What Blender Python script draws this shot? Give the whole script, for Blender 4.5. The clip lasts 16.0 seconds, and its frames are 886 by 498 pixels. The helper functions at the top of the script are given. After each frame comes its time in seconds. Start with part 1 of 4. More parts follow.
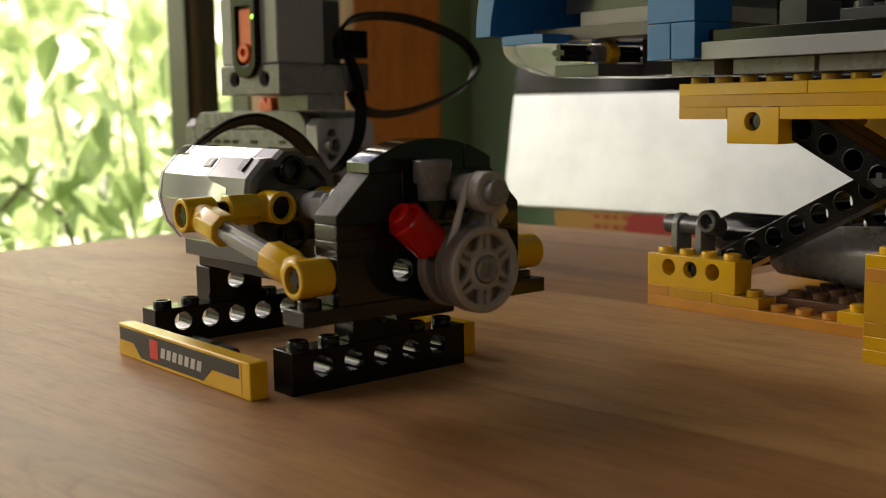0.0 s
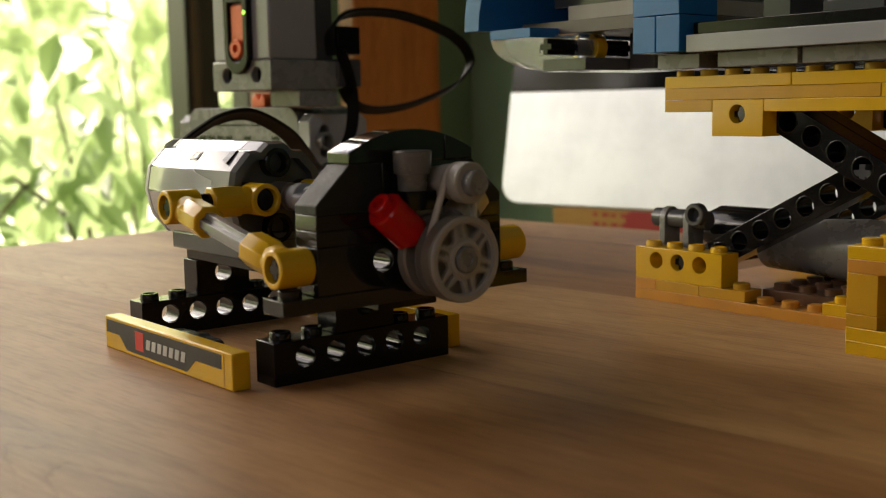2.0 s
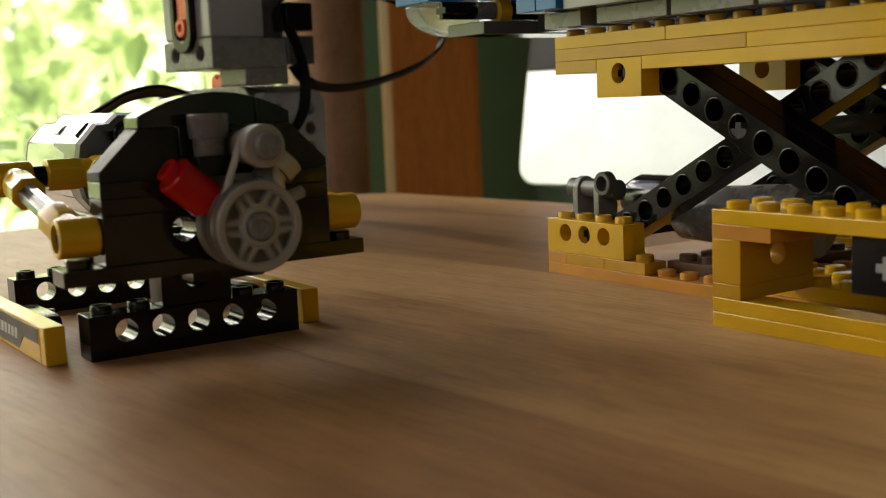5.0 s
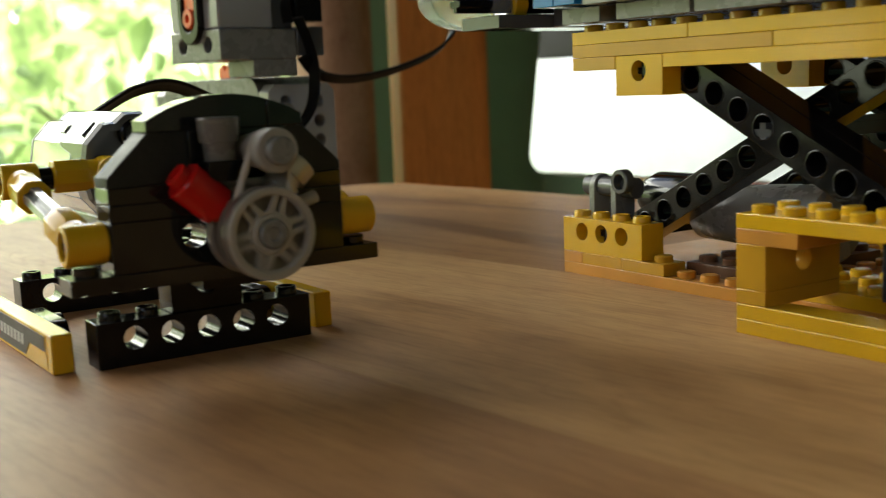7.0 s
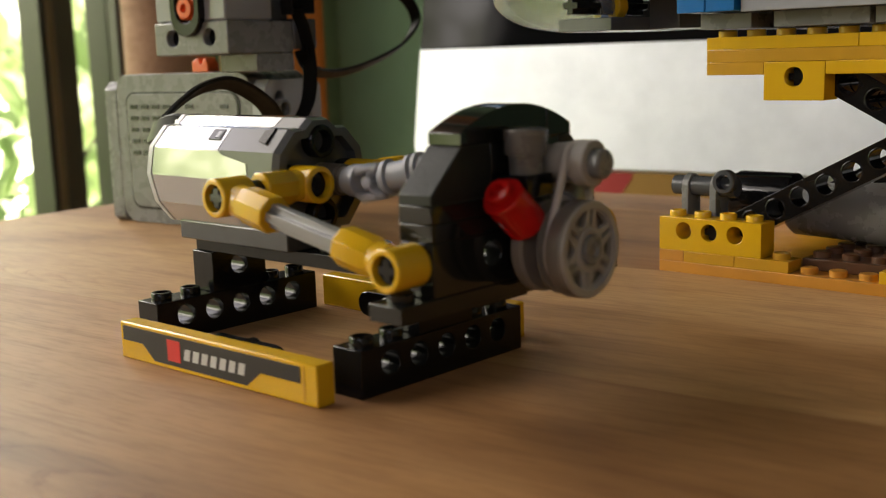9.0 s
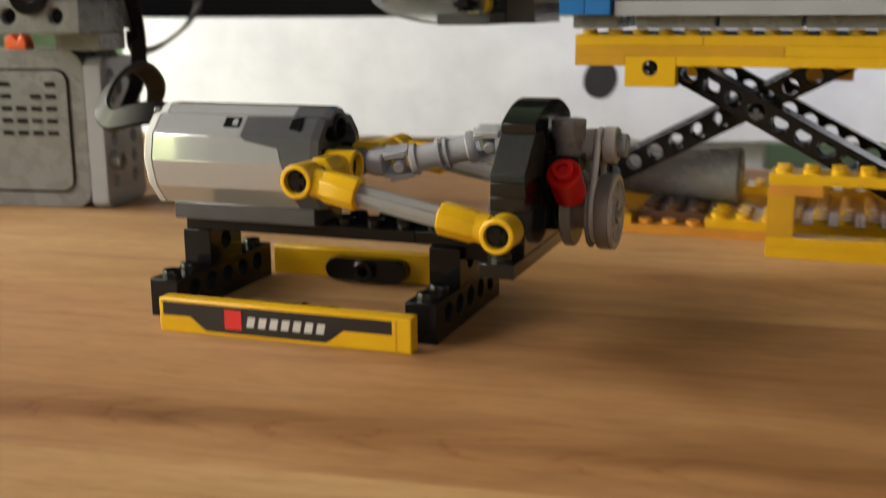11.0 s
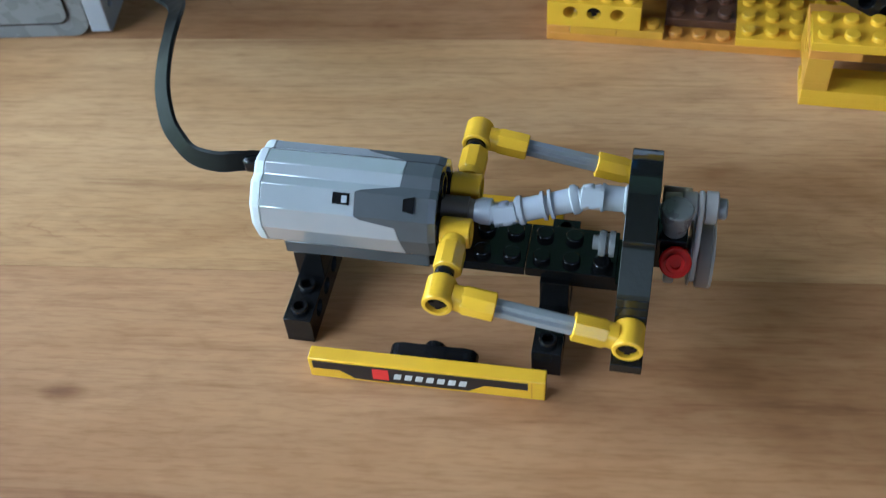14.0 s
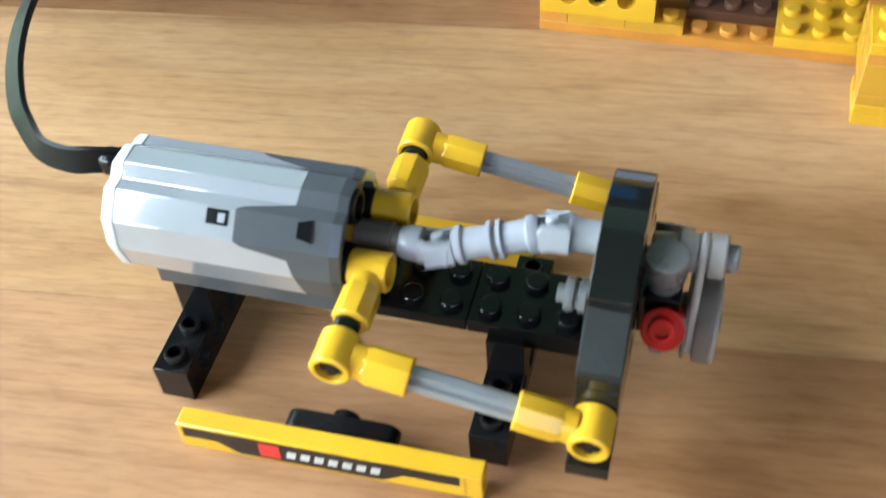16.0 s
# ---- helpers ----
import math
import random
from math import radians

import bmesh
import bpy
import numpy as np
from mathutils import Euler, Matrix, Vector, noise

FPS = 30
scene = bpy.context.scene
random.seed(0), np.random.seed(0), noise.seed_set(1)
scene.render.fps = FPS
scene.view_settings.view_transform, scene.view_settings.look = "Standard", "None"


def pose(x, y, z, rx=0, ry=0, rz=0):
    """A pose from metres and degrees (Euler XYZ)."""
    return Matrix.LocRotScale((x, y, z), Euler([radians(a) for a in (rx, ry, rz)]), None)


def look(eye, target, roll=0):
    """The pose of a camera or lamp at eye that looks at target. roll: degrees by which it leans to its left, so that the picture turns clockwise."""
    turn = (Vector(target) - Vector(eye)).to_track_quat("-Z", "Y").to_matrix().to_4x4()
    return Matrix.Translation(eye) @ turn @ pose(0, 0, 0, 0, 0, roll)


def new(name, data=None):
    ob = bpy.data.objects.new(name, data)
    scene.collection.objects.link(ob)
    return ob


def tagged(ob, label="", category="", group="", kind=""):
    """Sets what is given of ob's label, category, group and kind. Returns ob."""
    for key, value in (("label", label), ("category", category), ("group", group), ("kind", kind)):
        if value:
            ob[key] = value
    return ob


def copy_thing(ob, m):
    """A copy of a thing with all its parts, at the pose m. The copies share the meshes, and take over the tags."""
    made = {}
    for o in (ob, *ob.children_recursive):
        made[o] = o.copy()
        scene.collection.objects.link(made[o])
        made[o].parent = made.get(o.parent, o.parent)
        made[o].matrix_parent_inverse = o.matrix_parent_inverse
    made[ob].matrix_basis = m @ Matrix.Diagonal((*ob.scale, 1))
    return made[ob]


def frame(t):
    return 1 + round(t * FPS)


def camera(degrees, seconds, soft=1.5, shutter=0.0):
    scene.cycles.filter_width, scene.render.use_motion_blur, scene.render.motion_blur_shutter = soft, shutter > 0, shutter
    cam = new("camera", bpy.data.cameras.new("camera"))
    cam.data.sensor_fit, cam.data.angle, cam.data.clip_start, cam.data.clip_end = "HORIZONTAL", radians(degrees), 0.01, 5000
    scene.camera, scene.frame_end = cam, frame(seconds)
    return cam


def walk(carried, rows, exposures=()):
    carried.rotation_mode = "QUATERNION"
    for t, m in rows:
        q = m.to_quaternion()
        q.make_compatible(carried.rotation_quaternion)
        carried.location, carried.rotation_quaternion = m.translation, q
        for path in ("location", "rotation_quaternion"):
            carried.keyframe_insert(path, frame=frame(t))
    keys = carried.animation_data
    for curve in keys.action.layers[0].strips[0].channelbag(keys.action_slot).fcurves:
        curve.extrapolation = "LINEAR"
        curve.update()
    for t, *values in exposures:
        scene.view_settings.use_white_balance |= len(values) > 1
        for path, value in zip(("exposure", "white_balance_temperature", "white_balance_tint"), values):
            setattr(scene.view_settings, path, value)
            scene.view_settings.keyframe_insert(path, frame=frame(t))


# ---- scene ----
cam = camera(43.3, 16.0, soft=1.0, shutter=0.5)
cam.data.dof.use_dof, cam.data.dof.focus_distance, cam.data.dof.aperture_fstop = True, 0.28, 24.0
PATH = [
    (0, (0.271, -0.147, 0.061), (-1.269, 1.104, -0.193), -0.9),
    (0.5, (0.272, -0.148, 0.06), (-1.268, 1.103, -0.192), -1.0),
    (1, (0.272, -0.147, 0.06), (-1.267, 1.104, -0.19), -1.1),
    (1.5, (0.273, -0.147, 0.06), (-1.27, 1.101, -0.192), -1.1),
    (2, (0.275, -0.144, 0.059), (-1.27, 1.101, -0.194), -1.0),
    (2.5, (0.28, -0.141, 0.058), (-1.27, 1.097, -0.198), -1.1),
    (3, (0.286, -0.133, 0.055), (-1.277, 1.087, -0.206), -1.4),
    (3.5, (0.293, -0.123, 0.055), (-1.29, 1.068, -0.219), -1.9),
    (4, (0.301, -0.112, 0.051), (-1.303, 1.053, -0.218), -2.2),
    (6.5, (0.3, -0.073, 0.052), (-1.396, 0.951, -0.222), -2.4),
    (7, (0.294, -0.088, 0.055), (-1.361, 0.995, -0.24), -2.4),
    (7.5, (0.27, -0.108, 0.059), (-1.331, 1.05, -0.255), -2.5),
    (8, (0.252, -0.137, 0.063), (-1.257, 1.13, -0.278), -2.1),
    (8.5, (0.236, -0.15, 0.062), (-1.186, 1.211, -0.289), -1.9),
    (10.8, (0.163, -0.245, 0.075), (-0.612, 1.56, -0.301), -0.8),
    (11, (0.156, -0.254, 0.076), (-0.515, 1.58, -0.354), -0.4),
    (11.5, (0.135, -0.268, 0.108), (-0.394, 1.496, -0.671), 0.5),
    (12, (0.124, -0.275, 0.155), (-0.288, 1.398, -0.862), 0.5),
    (12.5, (0.117, -0.281, 0.196), (-0.199, 1.342, -0.93), 0.3),
    (13, (0.098, -0.271, 0.224), (-0.21, 1.229, -1.063), -1.2),
    (13.5, (0.087, -0.248, 0.244), (-0.204, 1.179, -1.126), -2.9),
    (14, (0.087, -0.195, 0.252), (-0.249, 1.062, -1.268), -5.3),
    (14.5, (0.095, -0.16, 0.258), (-0.224, 0.966, -1.364), -4.9),
    (15, (0.092, -0.146, 0.24), (-0.206, 0.949, -1.407), -4.6),
    (15.5, (0.091, -0.145, 0.222), (-0.23, 0.98, -1.4), -5.1),
    (16, (0.099, -0.138, 0.199), (-0.321, 1.112, -1.304), -5.0),
]
walk(cam, [(t, look(eye, target, roll)) for t, eye, target, roll in PATH],
     [(0, 0.35, 7300, 20), (4, 0.42, 7300, 20), (6.5, 0.78, 6500, 6), (8.5, 0.85, 7000, 16), (10.8, 1.1, 7000, 20), (11.5, 1.35, 5800, 11), (12.0, 1.5, 4300, 4), (12.5, 1.6, 4250, 3), (14, 1.48, 4650, 8), (15, 1.65, 5000, 8), (16, 2.25, 5200, 9)])


# ---- world, sun, large lights ----
world = bpy.data.worlds.new("sky")
scene.world = world
world.use_nodes = True
wn = world.node_tree
sky = wn.nodes.new("ShaderNodeTexSky")
sky.sky_type, sky.sun_disc = "NISHITA", False
sky.sun_elevation, sky.sun_rotation = radians(58), radians(250)
wn.links.new(sky.outputs[0], wn.nodes["Background"].inputs[0])
wn.nodes["Background"].inputs[1].default_value = 0.12

sun_data = bpy.data.lights.new("sun", "SUN")
sun_data.energy, sun_data.angle, sun_data.color = 5.0, radians(0.5), (1.0, 0.95, 0.86)
sun = new("sun", sun_data)
sun.matrix_world = look((-2.2, -0.9, 3.9), (0, 0, 0))

# daylight in the opening of the large window, above the part that is looked through
day_data = bpy.data.lights.new("window_daylight", "AREA")
day_data.shape, day_data.size, day_data.size_y = "RECTANGLE", 1.6, 0.9
day_data.energy, day_data.color = 8, (1.0, 0.97, 0.92)
day = new("window_daylight", day_data)
day.matrix_world = look((-0.93, -0.6, 0.80), (0.07, -0.6, 0.66))
# added fill light, in the opening of an unseen second window behind the camera
back_data = bpy.data.lights.new("rear_fill_light", "AREA")
back_data.shape, back_data.size, back_data.size_y = "RECTANGLE", 1.8, 1.0
back_data.energy, back_data.color = 2.7, (1.0, 0.97, 0.93)
back = new("rear_fill_light", back_data)
back.matrix_world = look((1.2, -1.96, 1.07), (-0.1, 0.2, 0.2))

# ---- materials ----


def material(name):
    m = bpy.data.materials.new(name)
    m.use_nodes = True
    nt = m.node_tree
    return m, nt, nt.nodes["Principled BSDF"]


def ramp(nt, stops):
    r = nt.nodes.new("ShaderNodeValToRGB")
    el = r.color_ramp.elements
    while len(el) < len(stops):
        el.new(0.5)
    for e, (p, c) in zip(el, stops):
        e.position, e.color = p, (*c, 1)
    return r


def coords(nt, scale=(1, 1, 1), turn=(0, 0, 0)):
    tc, mp = nt.nodes.new("ShaderNodeTexCoord"), nt.nodes.new("ShaderNodeMapping")
    mp.inputs["Scale"].default_value, mp.inputs["Rotation"].default_value = scale, turn
    nt.links.new(tc.outputs["Object"], mp.inputs[0])
    return mp.outputs[0]


def noise_tex(nt, vec, scale, detail=4, rough=0.6, distort=0.0):
    n = nt.nodes.new("ShaderNodeTexNoise")
    n.inputs["Scale"].default_value, n.inputs["Detail"].default_value = scale, detail
    n.inputs["Roughness"].default_value, n.inputs["Distortion"].default_value = rough, distort
    nt.links.new(vec, n.inputs["Vector"])
    return n


def bump(nt, bsdf, height, strength, distance):
    b = nt.nodes.new("ShaderNodeBump")
    b.inputs["Strength"].default_value, b.inputs["Distance"].default_value = strength, distance
    nt.links.new(height, b.inputs["Height"])
    nt.links.new(b.outputs[0], bsdf.inputs["Normal"])


def mixcol(nt, fac, a, b, mode="MIX"):
    m = nt.nodes.new("ShaderNodeMix")
    m.data_type, m.blend_type = "RGBA", mode
    for sock, val in ((m.inputs[0], fac), (m.inputs[6], a), (m.inputs[7], b)):
        if hasattr(val, "is_linked"):
            nt.links.new(val, sock)
        else:
            sock.default_value = val if isinstance(val, (int, float)) else (*val, 1)
    return m.outputs[2]


def plastic(name, col, rough=0.22, wear=0.12, coat=0.0, spec=0.5, waves=0.06):
    """Moulded plastic: slight tone drift, handling smudges in the gloss, faint surface waves."""
    m, nt, b = material(name)
    v = coords(nt)
    n1, n2 = noise_tex(nt, v, 55, 3), noise_tex(nt, v, 900, 2)
    lo, hi = tuple(c * (1 - wear) for c in col), tuple(min(1, c * (1 + wear)) for c in col)
    r = ramp(nt, [(0.3, lo), (0.7, hi)])
    nt.links.new(n1.outputs[0], r.inputs[0])
    nt.links.new(r.outputs[0], b.inputs["Base Color"])
    rr = nt.nodes.new("ShaderNodeMapRange")
    rr.inputs[3].default_value, rr.inputs[4].default_value = rough * 0.7, rough * 1.5
    n3 = noise_tex(nt, v, 140, 5)
    nt.links.new(n3.outputs[0], rr.inputs[0])
    nt.links.new(rr.outputs[0], b.inputs["Roughness"])
    b.inputs["Specular IOR Level"].default_value = spec
    bump(nt, b, n2.outputs[0], waves, 0.0003)
    return m


BLACK = plastic("black_plastic", (0.007, 0.007, 0.0078), 0.11, 0.2, spec=0.28, waves=0.03)
CHARCOAL = plastic("worn_black_plastic", (0.01, 0.0108, 0.01), 0.07, 0.2, spec=0.45, waves=0.025)
TEXTURED = plastic("grained_black_plastic", (0.014, 0.0155, 0.0142), 0.5, 0.3, spec=0.3, waves=0.35)
YELLOW = plastic("yellow_plastic", (0.68, 0.395, 0.012), 0.16, 0.05)
OLDYELLOW = plastic("aged_yellow_plastic", (0.55, 0.29, 0.02), 0.2, 0.08)
ORANGE_Y = plastic("amber_plastic", (0.55, 0.24, 0.03), 0.3, 0.12)
BROWN = plastic("brown_plastic", (0.09, 0.04, 0.02), 0.3, 0.15)
LGREY = plastic("light_grey_plastic", (0.31, 0.32, 0.345), 0.1, 0.05, waves=0.03)
CASING = plastic("glossy_grey_casing", (0.36, 0.37, 0.395), 0.1, 0.04, spec=1.0, waves=0.0)
CASING.node_tree.nodes["Principled BSDF"].inputs["Metallic"].default_value = 0.1
_cb = CASING.node_tree.nodes["Principled BSDF"]
_cb.inputs["Coat Weight"].default_value, _cb.inputs["Coat Roughness"].default_value, _cb.inputs["Coat IOR"].default_value = 1.0, 0.015, 2.3
STRUT = plastic("glossy_grey_axle", (0.24, 0.245, 0.25), 0.07, 0.06, spec=0.7, waves=0.02)
CAPGREY = plastic("dark_stone_grey_plastic", (0.13, 0.125, 0.12), 0.25, 0.1)
MGREY = plastic("mid_grey_plastic", (0.175, 0.178, 0.178), 0.25, 0.08)
DGREY = plastic("dark_grey_plastic", (0.07, 0.074, 0.08), 0.13, 0.08)
OLDGREY = plastic("old_grey_plastic", (0.33, 0.31, 0.28), 0.38, 0.1)
TAUPE = plastic("dark_taupe_plastic", (0.105, 0.088, 0.072), 0.35, 0.12)
PULLEY = plastic("worn_grey_pulley", (0.17, 0.15, 0.13), 0.35, 0.12)
RED = plastic("red_plastic", (0.5, 0.01, 0.008), 0.1, 0.06, spec=0.35)
BLUE = plastic("blue_plastic", (0.006, 0.13, 0.38), 0.18, 0.08)
ORANGE = plastic("orange_plastic", (0.75, 0.11, 0.02), 0.3, 0.06)
WHITE = plastic("white_plastic", (0.52, 0.53, 0.54), 0.35, 0.04)
RUBBER = plastic("black_cable_rubber", (0.006, 0.006, 0.006), 0.4, 0.15, spec=0.1)
BELT = plastic("pale_rubber_belt", (0.5, 0.47, 0.43), 0.5, 0.06)
PRINT_BLACK = plastic("black_print", (0.015, 0.013, 0.014), 0.35, 0.1)
PRINT_WHITE = plastic("white_print", (0.52, 0.52, 0.5), 0.4, 0.05)
PRINT_RED = plastic("red_print", (0.65, 0.03, 0.025), 0.35, 0.05)
SILVER, _nt, _b = material("dull_silver")
_b.inputs["Base Color"].default_value, _b.inputs["Metallic"].default_value, _b.inputs["Roughness"].default_value = (0.45, 0.44, 0.42, 1), 0.7, 0.3
bump(_nt, _b, noise_tex(_nt, coords(_nt), 300).outputs[0], 0.1, 0.0004)
CLEAR, _nt, _b = material("clear_plastic")
_b.inputs["Transmission Weight"].default_value, _b.inputs["Roughness"].default_value, _b.inputs["IOR"].default_value = 0.85, 0.08, 1.5
_b.inputs["Base Color"].default_value = (0.9, 0.92, 0.94, 1)
GREENLED, _nt, _b = material("green_indicator")
_b.inputs["Base Color"].default_value, _b.inputs["Emission Color"].default_value, _b.inputs["Emission Strength"].default_value = (0.2, 0.8, 0.1, 1), (0.3, 1, 0.1, 1), 2.0


def wood_mat(name, pale, mid, dark, scale=1.0, rough=0.45):
    """Wood with its grain along x: long streaks, wandering cathedral figure, pores and blotches."""
    m, nt, b = material(name)
    tc, info, add = nt.nodes.new("ShaderNodeTexCoord"), nt.nodes.new("ShaderNodeObjectInfo"), nt.nodes.new("ShaderNodeVectorMath")
    mul = nt.nodes.new("ShaderNodeMath")
    mul.operation, mul.inputs[1].default_value = "MULTIPLY", 13.7
    nt.links.new(info.outputs["Random"], mul.inputs[0])
    comb = nt.nodes.new("ShaderNodeCombineXYZ")
    for i in range(3):
        nt.links.new(mul.outputs[0], comb.inputs[i])
    nt.links.new(tc.outputs["Object"], add.inputs[0])
    nt.links.new(comb.outputs[0], add.inputs[1])

    def mapped(sx, sy, sz):
        mp = nt.nodes.new("ShaderNodeMapping")
        mp.inputs["Scale"].default_value = (sx * scale, sy * scale, sz * scale)
        nt.links.new(add.outputs[0], mp.inputs[0])
        return mp.outputs[0]
    streak = noise_tex(nt, mapped(4, 60, 40), 1.0, 6, 0.62, 0.8)
    mottle = noise_tex(nt, mapped(75, 150, 90), 1.0, 4, 0.65, 0.6)
    fibre = noise_tex(nt, mapped(22, 420, 200), 1.0, 3, 0.6, 0.3)
    blotch = noise_tex(nt, mapped(5, 17, 12), 1.0, 4, 0.55, 0.6)
    wander = noise_tex(nt, mapped(7, 9, 9), 1.0, 2, 0.5)
    patch = noise_tex(nt, mapped(3.5, 16, 5), 1.0, 2, 0.5)
    pores = noise_tex(nt, mapped(120, 800, 400), 1.0, 2, 0.5)

    def calc(op, x, y=0.0):
        n = nt.nodes.new("ShaderNodeMath")
        n.operation = op
        for k, val in ((0, x), (1, y)):
            if isinstance(val, (int, float)):
                n.inputs[k].default_value = val
            else:
                nt.links.new(val, n.inputs[k])
        return n.outputs[0]
    # arched growth rings: parabolas set one behind the other along the board
    sep = nt.nodes.new("ShaderNodeSeparateXYZ")
    nt.links.new(tc.outputs["Object"], sep.inputs[0])
    yb = calc("SUBTRACT", calc("FLOORED_MODULO", calc("ADD", sep.outputs[1], 0.642), 0.107), 0.019)
    yb = calc("ADD", yb, calc("MULTIPLY", calc("SUBTRACT", wander.outputs[0], 0.5), 0.03))
    ph = calc("ADD", calc("MULTIPLY", sep.outputs[0], -62.0 * scale), calc("POWER", calc("ABSOLUTE", calc("MULTIPLY", yb, 120.0)), 1.9))
    ph = calc("FRACT", calc("ADD", ph, calc("ADD", calc("MULTIPLY", wander.outputs[0], 4.5), calc("MULTIPLY", mottle.outputs[0], 1.3))))
    ring = ramp(nt, [(0.0, (0.62, 0.44, 0.32)), (0.05, (0.55, 0.37, 0.26)), (0.11, (0.85, 0.76, 0.68)), (0.35, (0.97, 0.95, 0.93)), (0.85, (1.06, 1.05, 1.03)), (1.0, (0.96, 0.92, 0.88))])
    nt.links.new(ph, ring.inputs[0])
    on = ramp(nt, [(0.43, (0, 0, 0)), (0.52, (0.9, 0.9, 0.9))])
    nt.links.new(patch.outputs[0], on.inputs[0])
    base = ramp(nt, [(0.35, dark), (0.46, mid), (0.6, pale)])
    nt.links.new(blotch.outputs[0], base.inputs[0])
    tint = ramp(nt, [(0.29, (0.55, 0.43, 0.34)), (0.44, (0.98, 0.97, 0.96)), (0.7, (1.14, 1.11, 1.06))])
    nt.links.new(streak.outputs[0], tint.inputs[0])
    c = mixcol(nt, 0.5, base.outputs[0], tint.outputs[0], "MULTIPLY")
    mot = ramp(nt, [(0.3, (0.72, 0.65, 0.58)), (0.5, (1, 1, 1)), (0.7, (1.16, 1.15, 1.13))])
    nt.links.new(mottle.outputs[0], mot.inputs[0])
    c = mixcol(nt, 0.3, c, mot.outputs[0], "MULTIPLY")
    fib = ramp(nt, [(0.32, (0.68, 0.58, 0.5)), (0.48, (1, 1, 1)), (0.7, (1.1, 1.09, 1.07))])
    nt.links.new(fibre.outputs[0], fib.inputs[0])
    c = mixcol(nt, 0.42, c, fib.outputs[0], "MULTIPLY")
    near = nt.nodes.new("ShaderNodeMapRange")
    for k, val in ((1, 0.004), (2, 0.011), (3, 0.6), (4, 0.0)):
        near.inputs[k].default_value = val
    nt.links.new(calc("ABSOLUTE", yb), near.inputs[0])
    on_f = calc("MULTIPLY", near.outputs[0], on.outputs[0])
    c = mixcol(nt, on_f, c, mixcol(nt, 1.0, c, ring.outputs[0], "MULTIPLY"))
    por = ramp(nt, [(0.34, (0.84, 0.79, 0.74)), (0.5, (1, 1, 1)), (0.7, (1.05, 1.04, 1.03))])
    nt.links.new(pores.outputs[0], por.inputs[0])
    c = mixcol(nt, 0.6, c, por.outputs[0], "MULTIPLY")
    spots = nt.nodes.new("ShaderNodeTexVoronoi")
    spots.inputs["Scale"].default_value = 1.0
    nt.links.new(mapped(7, 15, 12), spots.inputs["Vector"])
    knot = ramp(nt, [(0.02, (0.4, 0.3, 0.24)), (0.06, (1, 1, 1))])
    nt.links.new(spots.outputs["Distance"], knot.inputs[0])
    c = mixcol(nt, 0.7, c, knot.outputs[0], "MULTIPLY")
    tone = ramp(nt, [(0.0, (0.78, 0.69, 0.64)), (0.35, (1.02, 0.93, 0.88)), (0.7, (1.0, 1.0, 0.98)), (1.0, (1.18, 1.19, 1.14))])
    nt.links.new(info.outputs["Random"], tone.inputs[0])
    c = mixcol(nt, 1.0, c, tone.outputs[0], "MULTIPLY")
    nt.links.new(c, b.inputs["Base Color"])
    rr = nt.nodes.new("ShaderNodeMapRange")
    rr.inputs[3].default_value, rr.inputs[4].default_value = rough * 0.85, rough * 1.35
    nt.links.new(blotch.outputs[0], rr.inputs[0])
    nt.links.new(rr.outputs[0], b.inputs["Roughness"])
    b.inputs["Specular IOR Level"].default_value = 0.26
    bump(nt, b, fibre.outputs[0], 0.1, 0.0004)
    return m


TABLE_WOOD = wood_mat("pale_table_wood", (0.46, 0.282, 0.136), (0.385, 0.219, 0.096), (0.235, 0.118, 0.045), 1.0, 0.46)
POST_WOOD = wood_mat("orange_brown_timber", (0.52, 0.18, 0.04), (0.44, 0.135, 0.028), (0.32, 0.09, 0.02), 0.6, 0.45)
DARK_WOOD = wood_mat("dark_brown_timber", (0.36, 0.23, 0.16), (0.3, 0.18, 0.12), (0.2, 0.115, 0.07), 0.5, 0.5)


def paint(name, col, rough=0.6, scale=6):
    m, nt, b = material(name)
    v = coords(nt)
    n1, n2 = noise_tex(nt, v, scale, 4), noise_tex(nt, v, 220, 3)
    r = ramp(nt, [(0.3, tuple(c * 0.88 for c in col)), (0.7, tuple(min(1, c * 1.08) for c in col))])
    nt.links.new(n1.outputs[0], r.inputs[0])
    nt.links.new(r.outputs[0], b.inputs["Base Color"])
    b.inputs["Roughness"].default_value = rough
    bump(nt, b, n2.outputs[0], 0.15, 0.001)
    return m


GREEN_WALL = paint("sage_green_paint", (0.2, 0.33, 0.22))
CREAM = paint("cream_paint", (0.45, 0.38, 0.3))
DARK_CEILING = paint("dark_timber_ceiling", (0.05, 0.031, 0.018))
FLOOR_MAT = wood_mat("floor_boards", (0.3, 0.19, 0.11), (0.25, 0.15, 0.08), (0.17, 0.1, 0.05), 0.5, 0.5)
FRAME_MAT = paint("dark_window_frame", (0.035, 0.03, 0.026), 0.4, 20)
# light along the mullion's edge, put into the colour as tan
FRAME_LIT = paint("lit_window_edge", (0.2, 0.15, 0.085), 0.45, 20)
FRAME_GREY = paint("grey_brown_window_frame", (0.075, 0.062, 0.045), 0.5, 20)
CARTON = paint("ochre_carton", (0.42, 0.22, 0.05), 0.7, 15)
CARTON_RED = paint("red_carton_print", (0.38, 0.02, 0.02), 0.6, 15)
DESK_MAT = paint("dark_desk", (0.1, 0.07, 0.05), 0.5, 10)
GRASS = paint("grass", (0.07, 0.13, 0.03), 0.9, 3)
ALU, _nt, _b = material("brushed_aluminium")
_n = noise_tex(_nt, coords(_nt, (3, 3, 3)), 8, 5)
